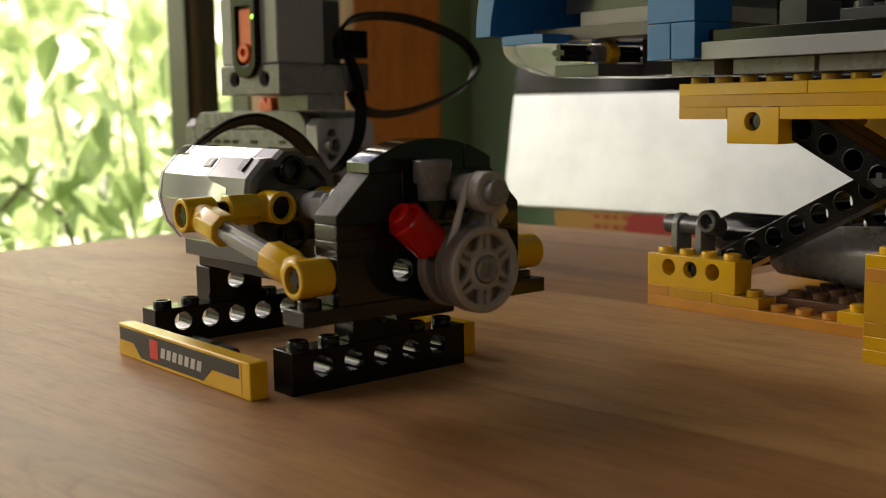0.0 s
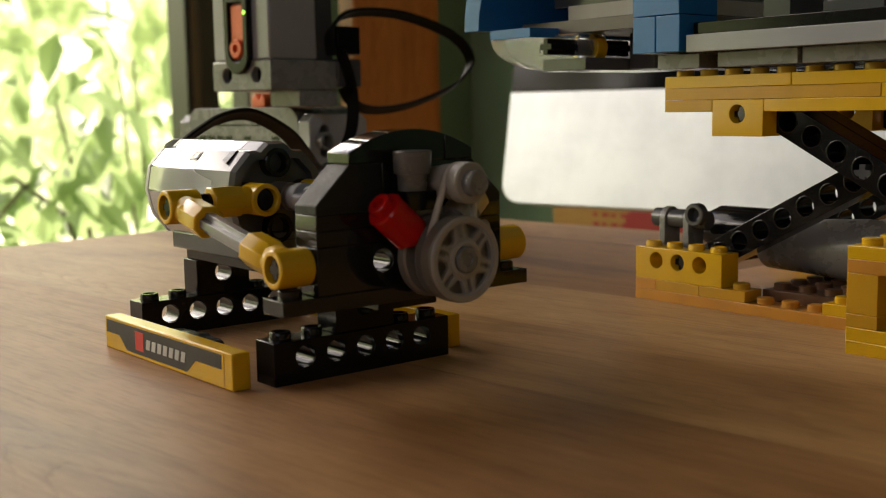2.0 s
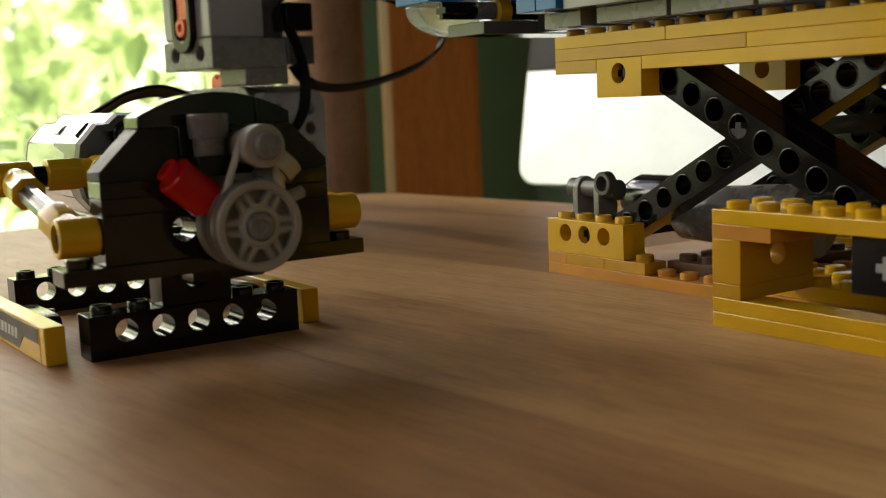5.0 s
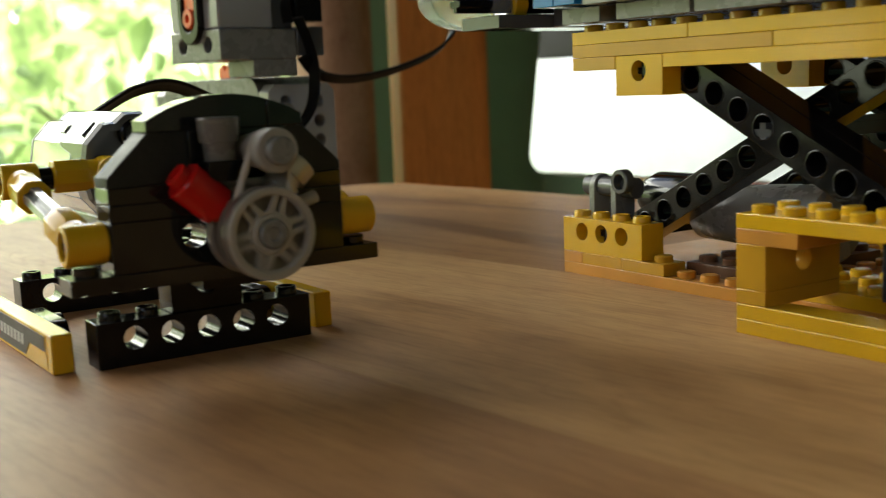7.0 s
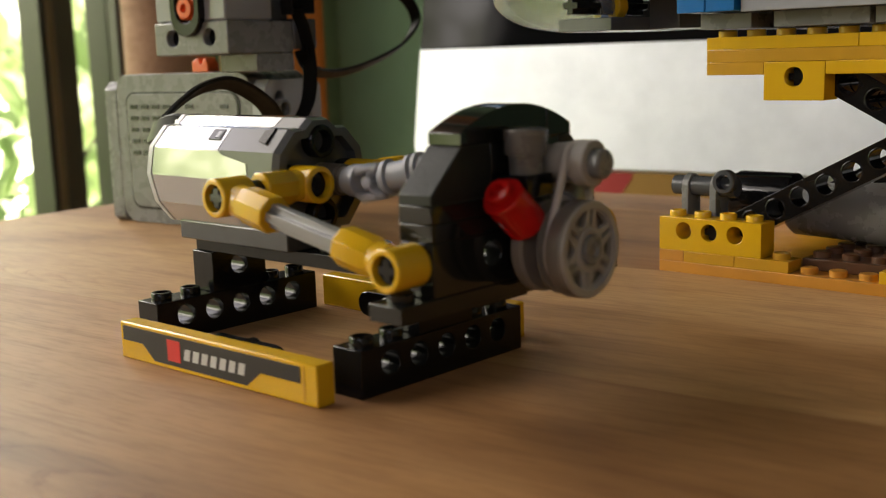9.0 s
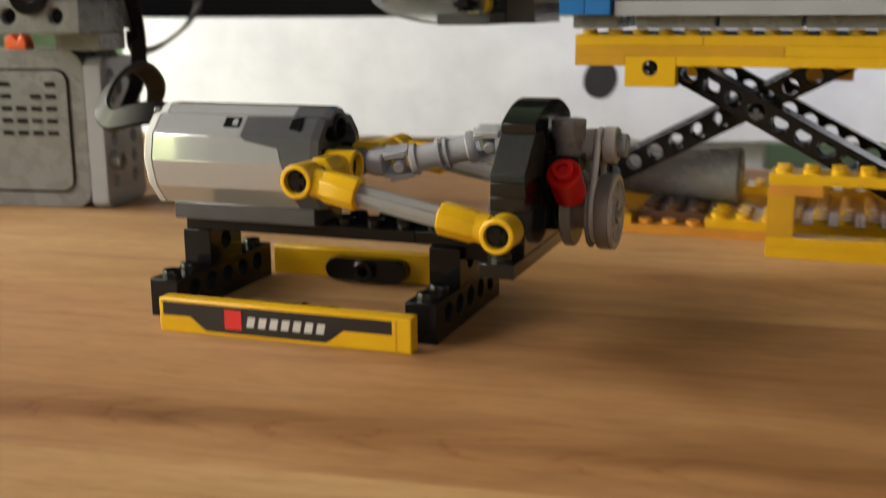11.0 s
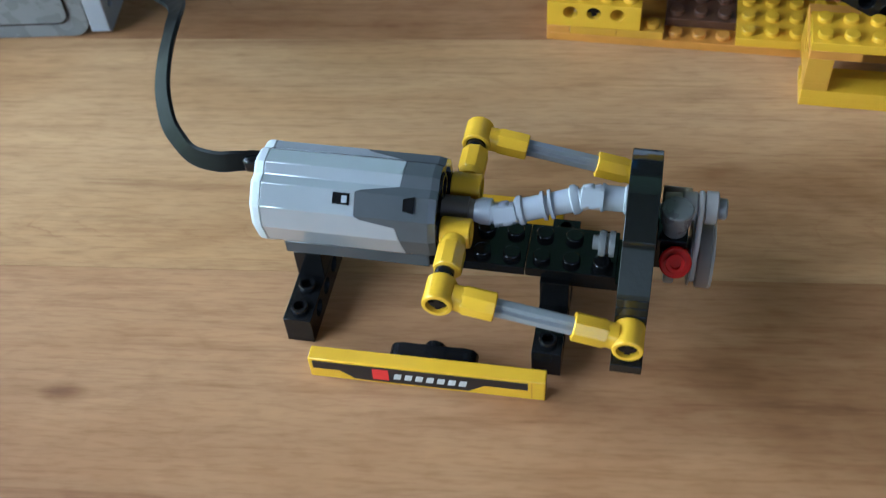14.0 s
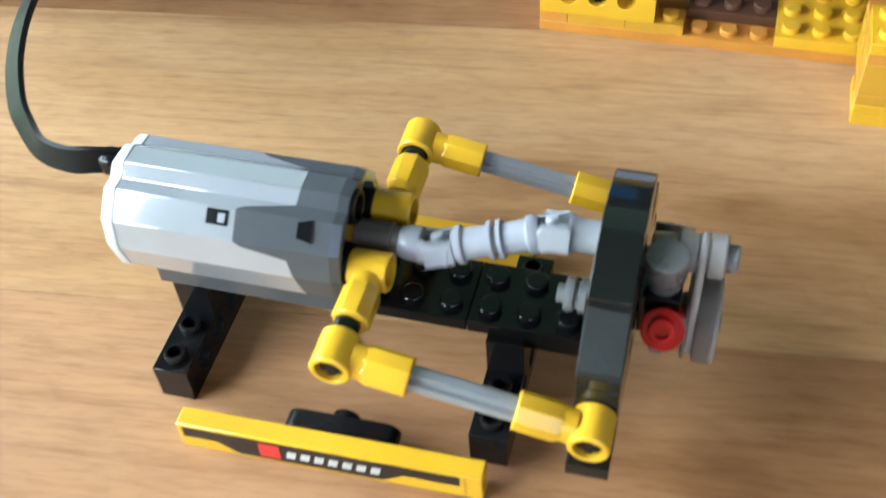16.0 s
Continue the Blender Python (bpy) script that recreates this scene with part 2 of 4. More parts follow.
_r = ramp(_nt, [(0.35, (0.74, 0.78, 0.86)), (0.6, (0.84, 0.88, 0.96))])
_nt.links.new(_n.outputs[0], _r.inputs[0])
_nt.links.new(_r.outputs[0], _b.inputs["Base Color"])
_b.inputs["Metallic"].default_value, _b.inputs["Roughness"].default_value = 0.4, 0.42
SCREEN, _nt, _b = material("black_glass")
_b.inputs["Specular IOR Level"].default_value = 0.1
_b.inputs["Base Color"].default_value, _b.inputs["Roughness"].default_value = (0.004, 0.004, 0.005, 1), 0.06
bump(_nt, _b, noise_tex(_nt, coords(_nt), 12).outputs[0], 0.02, 0.001)

LEAF, _nt, _b = material("leaves")
_b.inputs["Roughness"].default_value = 0.25
_info = _nt.nodes.new("ShaderNodeNewGeometry")
_r = ramp(_nt, [(0.0, (0.03, 0.07, 0.015)), (0.6, (0.06, 0.12, 0.03)), (1.0, (0.12, 0.19, 0.06))])
_nt.links.new(_info.outputs["Random Per Island"], _r.inputs[0])
_nt.links.new(_r.outputs[0], _b.inputs["Base Color"])
_tr = _nt.nodes.new("ShaderNodeBsdfTranslucent")
_tr.inputs[0].default_value = (0.55, 0.72, 0.32, 1)
_mx = _nt.nodes.new("ShaderNodeMixShader")
_mx.inputs[0].default_value = 0.6
_nt.links.new(_b.outputs[0], _mx.inputs[1])
_nt.links.new(_tr.outputs[0], _mx.inputs[2])
_nt.links.new(_mx.outputs[0], _nt.nodes["Material Output"].inputs[0])
BARK = paint("bark", (0.12, 0.085, 0.055), 0.9, 30)
# self-lit backdrop: sunlit and shaded foliage painted as emission, also feeding reflections
BACKDROP, _nt, _b = material("glowing_distance")
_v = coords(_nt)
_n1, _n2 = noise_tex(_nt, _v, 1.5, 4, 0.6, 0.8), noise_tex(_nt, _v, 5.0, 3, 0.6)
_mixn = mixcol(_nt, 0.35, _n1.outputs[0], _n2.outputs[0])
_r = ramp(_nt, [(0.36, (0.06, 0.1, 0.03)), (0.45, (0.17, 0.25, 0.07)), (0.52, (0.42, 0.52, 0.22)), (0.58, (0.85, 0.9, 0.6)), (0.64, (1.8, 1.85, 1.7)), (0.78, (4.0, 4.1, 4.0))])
# painted glow brightens towards the top, as open sky between the trees
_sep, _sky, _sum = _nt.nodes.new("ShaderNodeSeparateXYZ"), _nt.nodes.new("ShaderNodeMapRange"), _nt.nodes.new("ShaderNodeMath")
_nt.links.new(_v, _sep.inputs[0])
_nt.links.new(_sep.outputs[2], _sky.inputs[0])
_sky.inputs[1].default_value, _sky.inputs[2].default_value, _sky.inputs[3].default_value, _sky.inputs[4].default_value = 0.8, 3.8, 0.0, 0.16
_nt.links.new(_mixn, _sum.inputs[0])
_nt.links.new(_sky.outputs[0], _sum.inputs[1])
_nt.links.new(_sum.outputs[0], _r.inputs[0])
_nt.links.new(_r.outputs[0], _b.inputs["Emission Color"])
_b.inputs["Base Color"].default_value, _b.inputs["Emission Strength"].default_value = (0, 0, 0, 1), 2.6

# ---- mesh helpers (millimetres in, metres out) ----
MM = 0.001


def mesh_object(name, bm, mat, smooth=35):
    bmesh.ops.recalc_face_normals(bm, faces=bm.faces)
    me = bpy.data.meshes.new(name)
    bm.to_mesh(me)
    bm.free()
    me.transform(Matrix.Scale(MM, 4))
    me.polygons.foreach_set("use_smooth", [True] * len(me.polygons))
    me.set_sharp_from_angle(angle=radians(smooth))
    me.materials.append(mat)
    return new(name, me)


def part(name, bm, mat, parent, label="", round_edge=0.0, at=None, smooth=35):
    ob = mesh_object(name, bm, mat, smooth)
    ob.parent = parent
    if at is not None:
        ob.matrix_basis = at
    if label:
        ob["label"] = label
    if round_edge:
        mod = ob.modifiers.new("edges", "BEVEL")
        mod.width, mod.segments, mod.limit_method, mod.angle_limit = round_edge * MM, 2, "ANGLE", radians(smooth + 5)
    return ob


def thing(name, m, label, category, group=""):
    ob = new(name)
    ob.empty_display_size = 0.01
    ob.matrix_world = m
    return tagged(ob, label, category, group)


def B():
    return bmesh.new()


def box(bm, x0, y0, z0, x1, y1, z1, m=None):
    vs = [bm.verts.new((x, y, z)) for x in (x0, x1) for y in (y0, y1) for z in (z0, z1)]
    for f in ((0, 1, 3, 2), (4, 6, 7, 5), (0, 4, 5, 1), (2, 3, 7, 6), (0, 2, 6, 4), (1, 5, 7, 3)):
        bm.faces.new([vs[i] for i in f])
    if m is not None:
        bmesh.ops.transform(bm, matrix=m, verts=vs)
    return bm


def frame_along(p0, p1):
    """A frame whose z runs from p0 to p1."""
    d = Vector(p1) - Vector(p0)
    return Matrix.Translation(p0) @ d.to_track_quat("Z", "Y").to_matrix().to_4x4(), d.length


def lathe(bm, prof, m=None, seg=24, close=False):
    """Turn a profile of (along, radius) about z; radius 0 closes the end."""
    rings = []
    for a, r in prof:
        if r <= 1e-6:
            rings.append([bm.verts.new((0, 0, a))])
        else:
            rings.append([bm.verts.new((r * math.cos(2 * math.pi * i / seg), r * math.sin(2 * math.pi * i / seg), a)) for i in range(seg)])
    pairs = list(zip(rings, rings[1:])) + ([(rings[-1], rings[0])] if close else [])
    for a, b in pairs:
        for i in range(seg):
            j = (i + 1) % seg
            q = [a[i % len(a)], a[j % len(a)], b[j % len(b)], b[i % len(b)]]
            q = list(dict.fromkeys(q))
            if len(q) > 2:
                bm.faces.new(q)
    if m is not None:
        bmesh.ops.transform(bm, matrix=m, verts=[v for r in rings for v in r])
    return bm


def rod(bm, p0, p1, r, r1=None, seg=20, ease=0.25):
    m, n = frame_along(p0, p1)
    r1 = r if r1 is None else r1
    return lathe(bm, [(0, 0), (0, r - ease), (ease, r), (n - ease, r1), (n, r1 - ease), (n, 0)], m, seg)


def pipe(bm, p0, p1, r, inner, seg=24):
    m, n = frame_along(p0, p1)
    e = 0.3
    return lathe(bm, [(0, inner), (0, r - e), (e, r), (n - e, r), (n, r - e), (n, inner)], m, seg, True)


def circle(cx, cy, r, seg=18):
    return [(cx + r * math.cos(2 * math.pi * i / seg), cy + r * math.sin(2 * math.pi * i / seg)) for i in range(seg)]


def slab(bm, outline, holes, t, m):
    """A flat outline with holes, t thick, put in place by m (outline in x y, thickness along z)."""
    tmp = bmesh.new()
    loops = []
    for pts in [outline] + holes:
        vs = [tmp.verts.new((x, y, 0)) for x, y in pts]
        for i, v in enumerate(vs):
            tmp.edges.new((v, vs[(i + 1) % len(vs)]))
        loops.append(vs)
    bmesh.ops.triangle_fill(tmp, edges=tmp.edges[:], use_beauty=True, normal=(0, 0, 1))
    tmp.verts.index_update()
    low = [bm.verts.new(m @ Vector((v.co.x, v.co.y, 0))) for v in tmp.verts]
    top = [bm.verts.new(m @ Vector((v.co.x, v.co.y, t))) for v in tmp.verts]
    for f in tmp.faces:
        ids = [v.index for v in f.verts]
        bm.faces.new([low[i] for i in reversed(ids)])
        bm.faces.new([top[i] for i in ids])
    for vs in loops:
        for i, v in enumerate(vs):
            a, b = v.index, vs[(i + 1) % len(vs)].index
            bm.faces.new((low[a], low[b], top[b], top[a]))
    tmp.free()
    return bm


def stud(bm, x, y, z, hollow=False):
    m = Matrix.Translation((x, y, z))
    if hollow:
        lathe(bm, [(-0.3, 1.6), (-0.3, 2.4), (1.4, 2.4), (1.7, 2.2), (1.7, 1.6)], m, 16, True)
    else:
        lathe(bm, [(-0.3, 0), (-0.3, 2.4), (1.4, 2.4), (1.7, 2.15), (1.7, 0)], m, 16)


def plate(bm, x0, y0, z0, nx, ny, h=3.2, studs=True, skip=()):
    g = 0.08
    box(bm, x0 + g, y0 + g, z0, x0 + nx * 8 - g, y0 + ny * 8 - g, z0 + h - 0.04)
    if studs:
        for i in range(nx):
            for j in range(ny):
                if (i, j) not in skip:
                    stud(bm, x0 + 4 + 8 * i, y0 + 4 + 8 * j, z0 + h)
    return bm


def basis(u, v, origin):
    """A frame with x along u and y along v."""
    u, v = Vector(u), Vector(v)
    w = u.cross(v)
    m = Matrix((u, v, w)).transposed().to_4x4()
    m.translation = origin
    return m


def beam_brick(bm, origin, along, n, holes=None, studs=True):
    """A one-wide brick with cross holes, n studs long, running along x or y from its low corner."""
    x, y, z = origin
    L = n * 8 - 0.16
    hs = [circle(8 * (i + 1) - 0.08, 5.8, 2.45, 20) for i in range(n - 1)] if holes is None else [circle(h - 0.08, 5.8, 2.45, 20) for h in holes]
    out = [(0, 0), (L, 0), (L, 9.56), (0, 9.56)]
    if along == "y":
        m = basis((0, 1, 0), (0, 0, 1), (x + 0.08, y + 0.08, z))
    else:
        m = basis((1, 0, 0), (0, 0, 1), (x + 0.08, y + 7.92, z))
    slab(bm, out, hs, 7.84, m)
    if studs:
        for i in range(n):
            if along == "y":
                stud(bm, x + 4, y + 4 + 8 * i, z + 9.6, True)
            else:
                stud(bm, x + 4 + 8 * i, y + 4, z + 9.6, True)
    return bm


def axle(bm, p0, p1, r=2.3, w=0.9):
    m, n = frame_along(p0, p1)
    out = [(w, w), (w, r), (-w, r), (-w, w), (-r, w), (-r, -w), (-w, -w), (-w, -r), (w, -r), (w, -w), (r, -w), (r, w)]
    return slab(bm, out, [], n, m)


def elbow(bm, c, hole_axis, arm, length=14.0):
    """A right-angle connector: a short pipe about hole_axis at c with an eight-sided arm."""
    c, h, a = Vector(c), Vector(hole_axis).normalized(), Vector(arm).normalized()
    pipe(bm, c - h * 3.95, c + h * 3.95, 3.9, 2.75, 32)
    m, _n = frame_along(c + a * 3.0, c + a * length)
    m = m @ pose(0, 0, 0, 0, 0, 22.5)
    n = length - 3.0
    lathe(bm, [(0, 0), (0, 3.3), (n * 0.5, 3.3), (n * 0.5, 0)], m, 24)
    lathe(bm, [(n * 0.18, 0), (n * 0.18, 3.2), (n * 0.3, 3.8), (n - 0.3, 3.8), (n, 3.5), (n, 2.0), (n - 3, 2.0), (n - 3, 0)], m, 8)
    return bm


def ribbon(bm, pts, width, thick, up=(0, 0, 1), twist=None):
    """A flat cable through the points, smoothed; twist names the broad side's direction along its length."""
    P = [Vector(p) for p in pts]
    fine = []
    for i in range(len(P) - 1):
        a, b, c, d = P[max(0, i - 1)], P[i], P[i + 1], P[min(len(P) - 1, i + 2)]
        for k in range(8):
            t = k / 8
            fine.append(0.5 * ((2 * b) + (c - a) * t + (2 * a - 5 * b + 4 * c - d) * t * t + (3 * b - 3 * c + d - a) * t ** 3))
    fine.append(P[-1])
    rings = []
    side = None
    for i, p in enumerate(fine):
        d = (fine[min(i + 1, len(fine) - 1)] - fine[max(i - 1, 0)]).normalized()
        u = Vector(up)
        if twist:
            f = i / (len(fine) - 1)
            for (f0, u0), (f1, u1) in zip(twist, twist[1:]):
                if f0 <= f <= f1:
                    u = Vector(u0).lerp(Vector(u1), (f - f0) / (f1 - f0))
        s = u - d * d.dot(u)
        s = s.normalized() if s.length > 0.15 or side is None else (side - d * d.dot(side)).normalized()
        side = s
        n = d.cross(s)
        w, h = width / 2, thick / 2
        prof = [(w, 0), (w * 0.8, h), (w * 0.45, h), (w * 0.25, h * 0.75), (0, h), (-w * 0.25, h * 0.75), (-w * 0.45, h), (-w * 0.8, h), (-w, 0),
                (-w * 0.8, -h), (-w * 0.3, -h), (w * 0.3, -h), (w * 0.8, -h)]
        rings.append([bm.verts.new(p + s * a + n * b) for a, b in prof])
    for a, b in zip(rings, rings[1:]):
        for i in range(len(a)):
            j = (i + 1) % len(a)
            bm.faces.new((a[i], a[j], b[j], b[i]))
    bm.faces.new(rings[0][::-1])
    bm.faces.new(rings[-1])
    return bm

def rounded(x0, z0, x1, z1, r, low=True, high=True):
    out = []
    for cx, cz, a0, on in ((x0 + r, z0 + r, 180, low), (x1 - r, z0 + r, 270, low), (x1 - r, z1 - r, 0, high), (x0 + r, z1 - r, 90, high)):
        if on:
            out += [(cx + r * math.cos(radians(a0 + k * 15)), cz + r * math.sin(radians(a0 + k * 15))) for k in range(7)]
        else:
            out.append((x1 if cx > (x0 + x1) / 2 else x0, z1 if cz > (z0 + z1) / 2 else z0))
    return out


# ---- large structure ----


def setting(name, bm, mat, label, category, edge=0.0):
    ob = mesh_object(name, bm, mat)
    if edge:
        mod = ob.modifiers.new("edges", "BEVEL")
        mod.width, mod.segments, mod.limit_method = edge * MM, 2, "ANGLE"
    return tagged(ob, label, category, kind="structure")


X0, X1, Y0, Y1, ZF, ZC = -950, 2300, -2000, 900, -740, 1700
setting("floor", box(B(), X0 - 120, Y0 - 120, ZF - 60, X1 + 120, Y1 + 120, ZF), FLOOR_MAT, "brown wooden floor of the room", "floor")
setting("ceiling", box(B(), X0 - 120, Y0 - 120, ZC, X1 + 120, Y1 + 120, ZC + 80), DARK_CEILING, "dark timber ceiling", "ceiling")
setting("wall_north", box(B(), X0, Y1, ZF, X1, Y1 + 120, ZC), GREEN_WALL, "sage green painted wall behind the monitor", "wall")
setting("wall_east", box(B(), X1, Y0, ZF, X1 + 120, Y1 + 120, ZC), CREAM, "plain tan wall", "wall")
WY0, WY1, WZ0, WZ1 = -1600, 600, -420, 1300
bm = B()
slab(bm, [(Y0 - 120, ZF), (Y1 + 120, ZF), (Y1 + 120, ZC), (Y0 - 120, ZC)], [[(WY0, WZ0), (WY1, WZ0), (WY1, WZ1), (WY0, WZ1)]], 120,
     basis((0, 1, 0), (0, 0, 1), (X0 - 120, 0, 0)))
setting("wall_west", bm, GREEN_WALL, "green wall round the large window", "wall")
bm = B()
slab(bm, [(X0, ZF), (X1, ZF), (X1, ZC), (X0, ZC)], [[(280, 560), (2120, 560), (2120, 1580), (280, 1580)]], 120,
     basis((1, 0, 0), (0, 0, 1), (0, Y0, 0)))
setting("wall_south", bm, CREAM, "plain tan wall, unseen, with an opening added for the fill light", "wall")


def window(name, lo, hi, along, fixed, bars, label):
    win = tagged(new(name), label, "window", kind="structure")
    a0, z0 = lo
    a1, z1 = hi

    def piece(nm, p0, p1, q0, q1, mat=FRAME_MAT):
        b = B()
        if along == "y":
            box(b, fixed - 70, p0, q0, fixed - 20, p1, q1)
        else:
            box(b, p0, fixed - 70, q0, p1, fixed - 20, q1)
        part(nm, b, mat, win, round_edge=2)
    piece("window_frame", a0, a0 + 45, z0, z1)
    piece("window_frame", a1 - 45, a1, z0, z1)
    piece("window_frame", a0 + 45, a1 - 45, z1 - 45, z1)
    piece("window_sill", a0 + 45, a1 - 45, z0, z0 + 45)
    for c, w, mat in bars:
        piece("mullion", c - w / 2, c + w / 2, z0 + 45, z1 - 45, mat)
    return win


# the second bar is the mullion's lit edge, painted as a tan strip
window("window_1", (WY0, WZ0), (WY1, WZ1), "y", X0, [(474, 7.6, FRAME_MAT), (483, 10, FRAME_LIT), (500.5, 24.6, FRAME_GREY), (-500, 45, FRAME_MAT)], "large window in a dark frame, foliage outside")
# unseen window, made up to hold the rear fill light
window("window_2", (280, 560), (2120, 1580), "x", Y0 + 0, [(1200, 40, FRAME_MAT)], "unseen window in a dark frame, added behind the camera for fill light")

# posts beside the window
post = thing("timber_post", Matrix.Identity(4), "orange-brown varnished timber post beside the window", "post")
part("post_board", box(B(), 0, 0, 0, 2440, 84, 60), POST_WOOD, post, round_edge=3, at=Matrix.Translation((-0.591, 0.452, ZF * MM)) @ pose(0, 0, 0, 0, 0, -21) @ pose(0, 0, 0, 0, -90, 0))
trunk = thing("dark_post", Matrix.Identity(4), "brown rounded wooden post beside the window", "post")
part("post_shaft", lathe(B(), [(0, 0), (0, 36), (2440, 35), (2440, 0)], None, 28), DARK_WOOD, trunk, at=Matrix.Translation((-0.635, 0.408, ZF * MM)))
jamb = thing("dark_jamb", Matrix.Identity(4), "narrow dark wooden jamb beside the post", "jamb")
part("jamb_board", box(B(), -690, 386, ZF, -674, 440, ZC), FRAME_MAT, jamb, round_edge=2)

# outside
setting("ground", box(B(), -30000, -30000, -1200, X0 - 130, 30000, -1100), GRASS, "grass outside the window", "ground")
# unseen eave, added to keep direct sun out of the room
setting("sun_blocking_eave", box(B(), -1900, -2600, 1500, X0 - 125, 1500, 1560), CREAM, "unseen pale eave added over the window outside to block the sun", "eave")
# curved sheet that glows with the painted garden
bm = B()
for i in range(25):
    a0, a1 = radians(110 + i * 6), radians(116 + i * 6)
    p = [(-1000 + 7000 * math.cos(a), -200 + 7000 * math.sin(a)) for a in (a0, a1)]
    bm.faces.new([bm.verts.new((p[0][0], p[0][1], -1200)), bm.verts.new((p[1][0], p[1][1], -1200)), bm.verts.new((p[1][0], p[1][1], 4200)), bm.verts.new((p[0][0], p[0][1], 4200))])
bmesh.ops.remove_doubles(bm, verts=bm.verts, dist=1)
setting("backdrop", bm, BACKDROP, "glowing backdrop with a bright sunlit garden painted on it, far beyond the window", "backdrop")


def shrub(at, spread, leaves, seed, label):
    rng = random.Random(seed)
    sh = thing("shrub", Matrix.Translation(at), label, "shrub")
    bm = B()
    tips = []
    for k in range(9):
        a, p = rng.uniform(0, 6.28), Vector((rng.uniform(-60, 60), rng.uniform(-120, 120), 0))
        r = rng.uniform(12, 20)
        q = p
        for s in range(4):
            q2 = q + Vector((math.cos(a) * spread[0] * 0.2 * rng.uniform(0.3, 1.2), math.sin(a) * spread[1] * 0.22 * rng.uniform(0.3, 1.2), spread[2] * 0.27 * rng.uniform(0.6, 1.2)))
            rod(bm, q, q2, r, r * 0.72, 7, 0.1)
            q, r, a = q2, r * 0.72, a + rng.uniform(-0.7, 0.7)
            tips.append(q)
    part("stem", bm, BARK, sh)
    bm = B()
    for k in range(leaves):
        t = rng.choice(tips)
        c = t + Vector((rng.gauss(0, spread[0] * 0.2), rng.gauss(0, spread[1] * 0.2), rng.gauss(0, spread[2] * 0.16)))
        L = rng.uniform(70, 170)
        W = L * rng.uniform(0.32, 0.5)
        m = Matrix.Translation(c) @ Euler((rng.uniform(-0.9, 0.9), rng.uniform(-0.2, 1.3), rng.uniform(0, 6.28))).to_matrix().to_4x4()
        v = [bm.verts.new(m @ Vector(q)) for q in ((0, 0, 0), (L * 0.35, W / 2, L * 0.06), (L * 0.75, W * 0.36, L * 0.02), (L, 0, -L * 0.12), (L * 0.75, -W * 0.36, L * 0.02), (L * 0.35, -W / 2, L * 0.06), (L * 0.5, 0, -L * 0.02))]
        for i in range(6):
            bm.faces.new((v[i], v[(i + 1) % 6], v[6]))
    part("crown", bm, LEAF, sh)
    return sh


shrub((-2.3, 0.2, -1.1), (700, 1000, 1000), 900, 3, "leafy green shrub outside the window, sun through its leaves")
shrub((-2.9, 1.5, -1.1), (800, 1200, 1300), 1000, 5, "leafy green shrub outside the window, sun through its leaves")
shrub((-2.6, -1.0, -1.1), (800, 1000, 1000), 800, 7, "leafy green shrub outside the window, sun through its leaves")

# the table
TABLE_TURN = 6.5
table = thing("wooden_table", pose(0, 0, 0, 0, 0, TABLE_TURN), "pale wooden table of wide glued boards", "table")
TX0, TX1, TYB = -232, 1150, 264
seams = [-640, -535, -428, -321, -214, -107, 0, 107, 214, TYB]
for i, (a, b) in enumerate(zip(seams, seams[1:])):
    if b == TYB:
        out = [(TX0, a), (TX1, a), (TX1, b), (TX0 + 28, b)] + [(TX0 + 28 - 28 * math.sin(k * math.pi / 12), b - 28 + 28 * math.cos(k * math.pi / 12)) for k in range(1, 7)]
    else:
        out = [(TX0, a + 0.06), (TX1, a + 0.06), (TX1, b - 0.06), (TX0, b - 0.06)]
    part("board", slab(B(), out, [], 30, Matrix.Translation((0, 0, -30))), TABLE_WOOD, table, round_edge=1.0 if b == TYB else 0)
for x, y in ((TX0 + 60, TYB - 70), (TX1 - 70, TYB - 70), (TX0 + 60, -570), (TX1 - 70, -570)):
    part("leg", box(B(), x - 30, y - 30, ZF, x + 30, y + 30, -30.2), TABLE_WOOD, table, round_edge=3)

# ---- the engine model ----
CY = -4.0
engine = thing("toy_engine", Matrix.Identity(4), "toy engine of black bricks, grey motor, yellow struts, spoked pulley", "toy engine")
hollow = B()
stud(hollow, 0, 0, 0, True)
first = None
for x, sy in ((-5.6, -1.4), (63.2, -2.4)):
    beam = part("footing_beam", beam_brick(B(), (x, -24 + sy, 0), "y", 6, None, False), BLACK, engine, round_edge=0.18)
    for k in range(6):
        if first is None:
            first = part("stud", hollow, BLACK, beam, at=Matrix.Translation(((x + 4) * MM, (-20 + sy) * MM, 0.0096)))
        else:
            s = new("stud", first.data)
            s.parent = beam
            s.matrix_basis = Matrix.Translation(((x + 4) * MM, (-20 + sy + 8 * k) * MM, 0.0096))
    part("leg_brick", beam_brick(B(), (x, -8 + sy, 9.6), "y", 2, None, False), BLACK, engine, round_edge=0.18)
part("base_plate", plate(B(), -5, -8.6, 19.2, 8, 2), BLACK, engine, round_edge=0.18)
part("base_plate", plate(B(), 59, -8.6, 19.2, 3, 2), BLACK, engine, round_edge=0.18)
part("joining_plate", plate(B(), 68, -8, 16.0, 2, 2, studs=False), BLACK, engine, round_edge=0.18)
part("cross_plate", plate(B(), 84, -36, 19.2, 1, 8, skip=[(0, k) for k in range(1, 7)]), CHARCOAL, engine, round_edge=0.18)
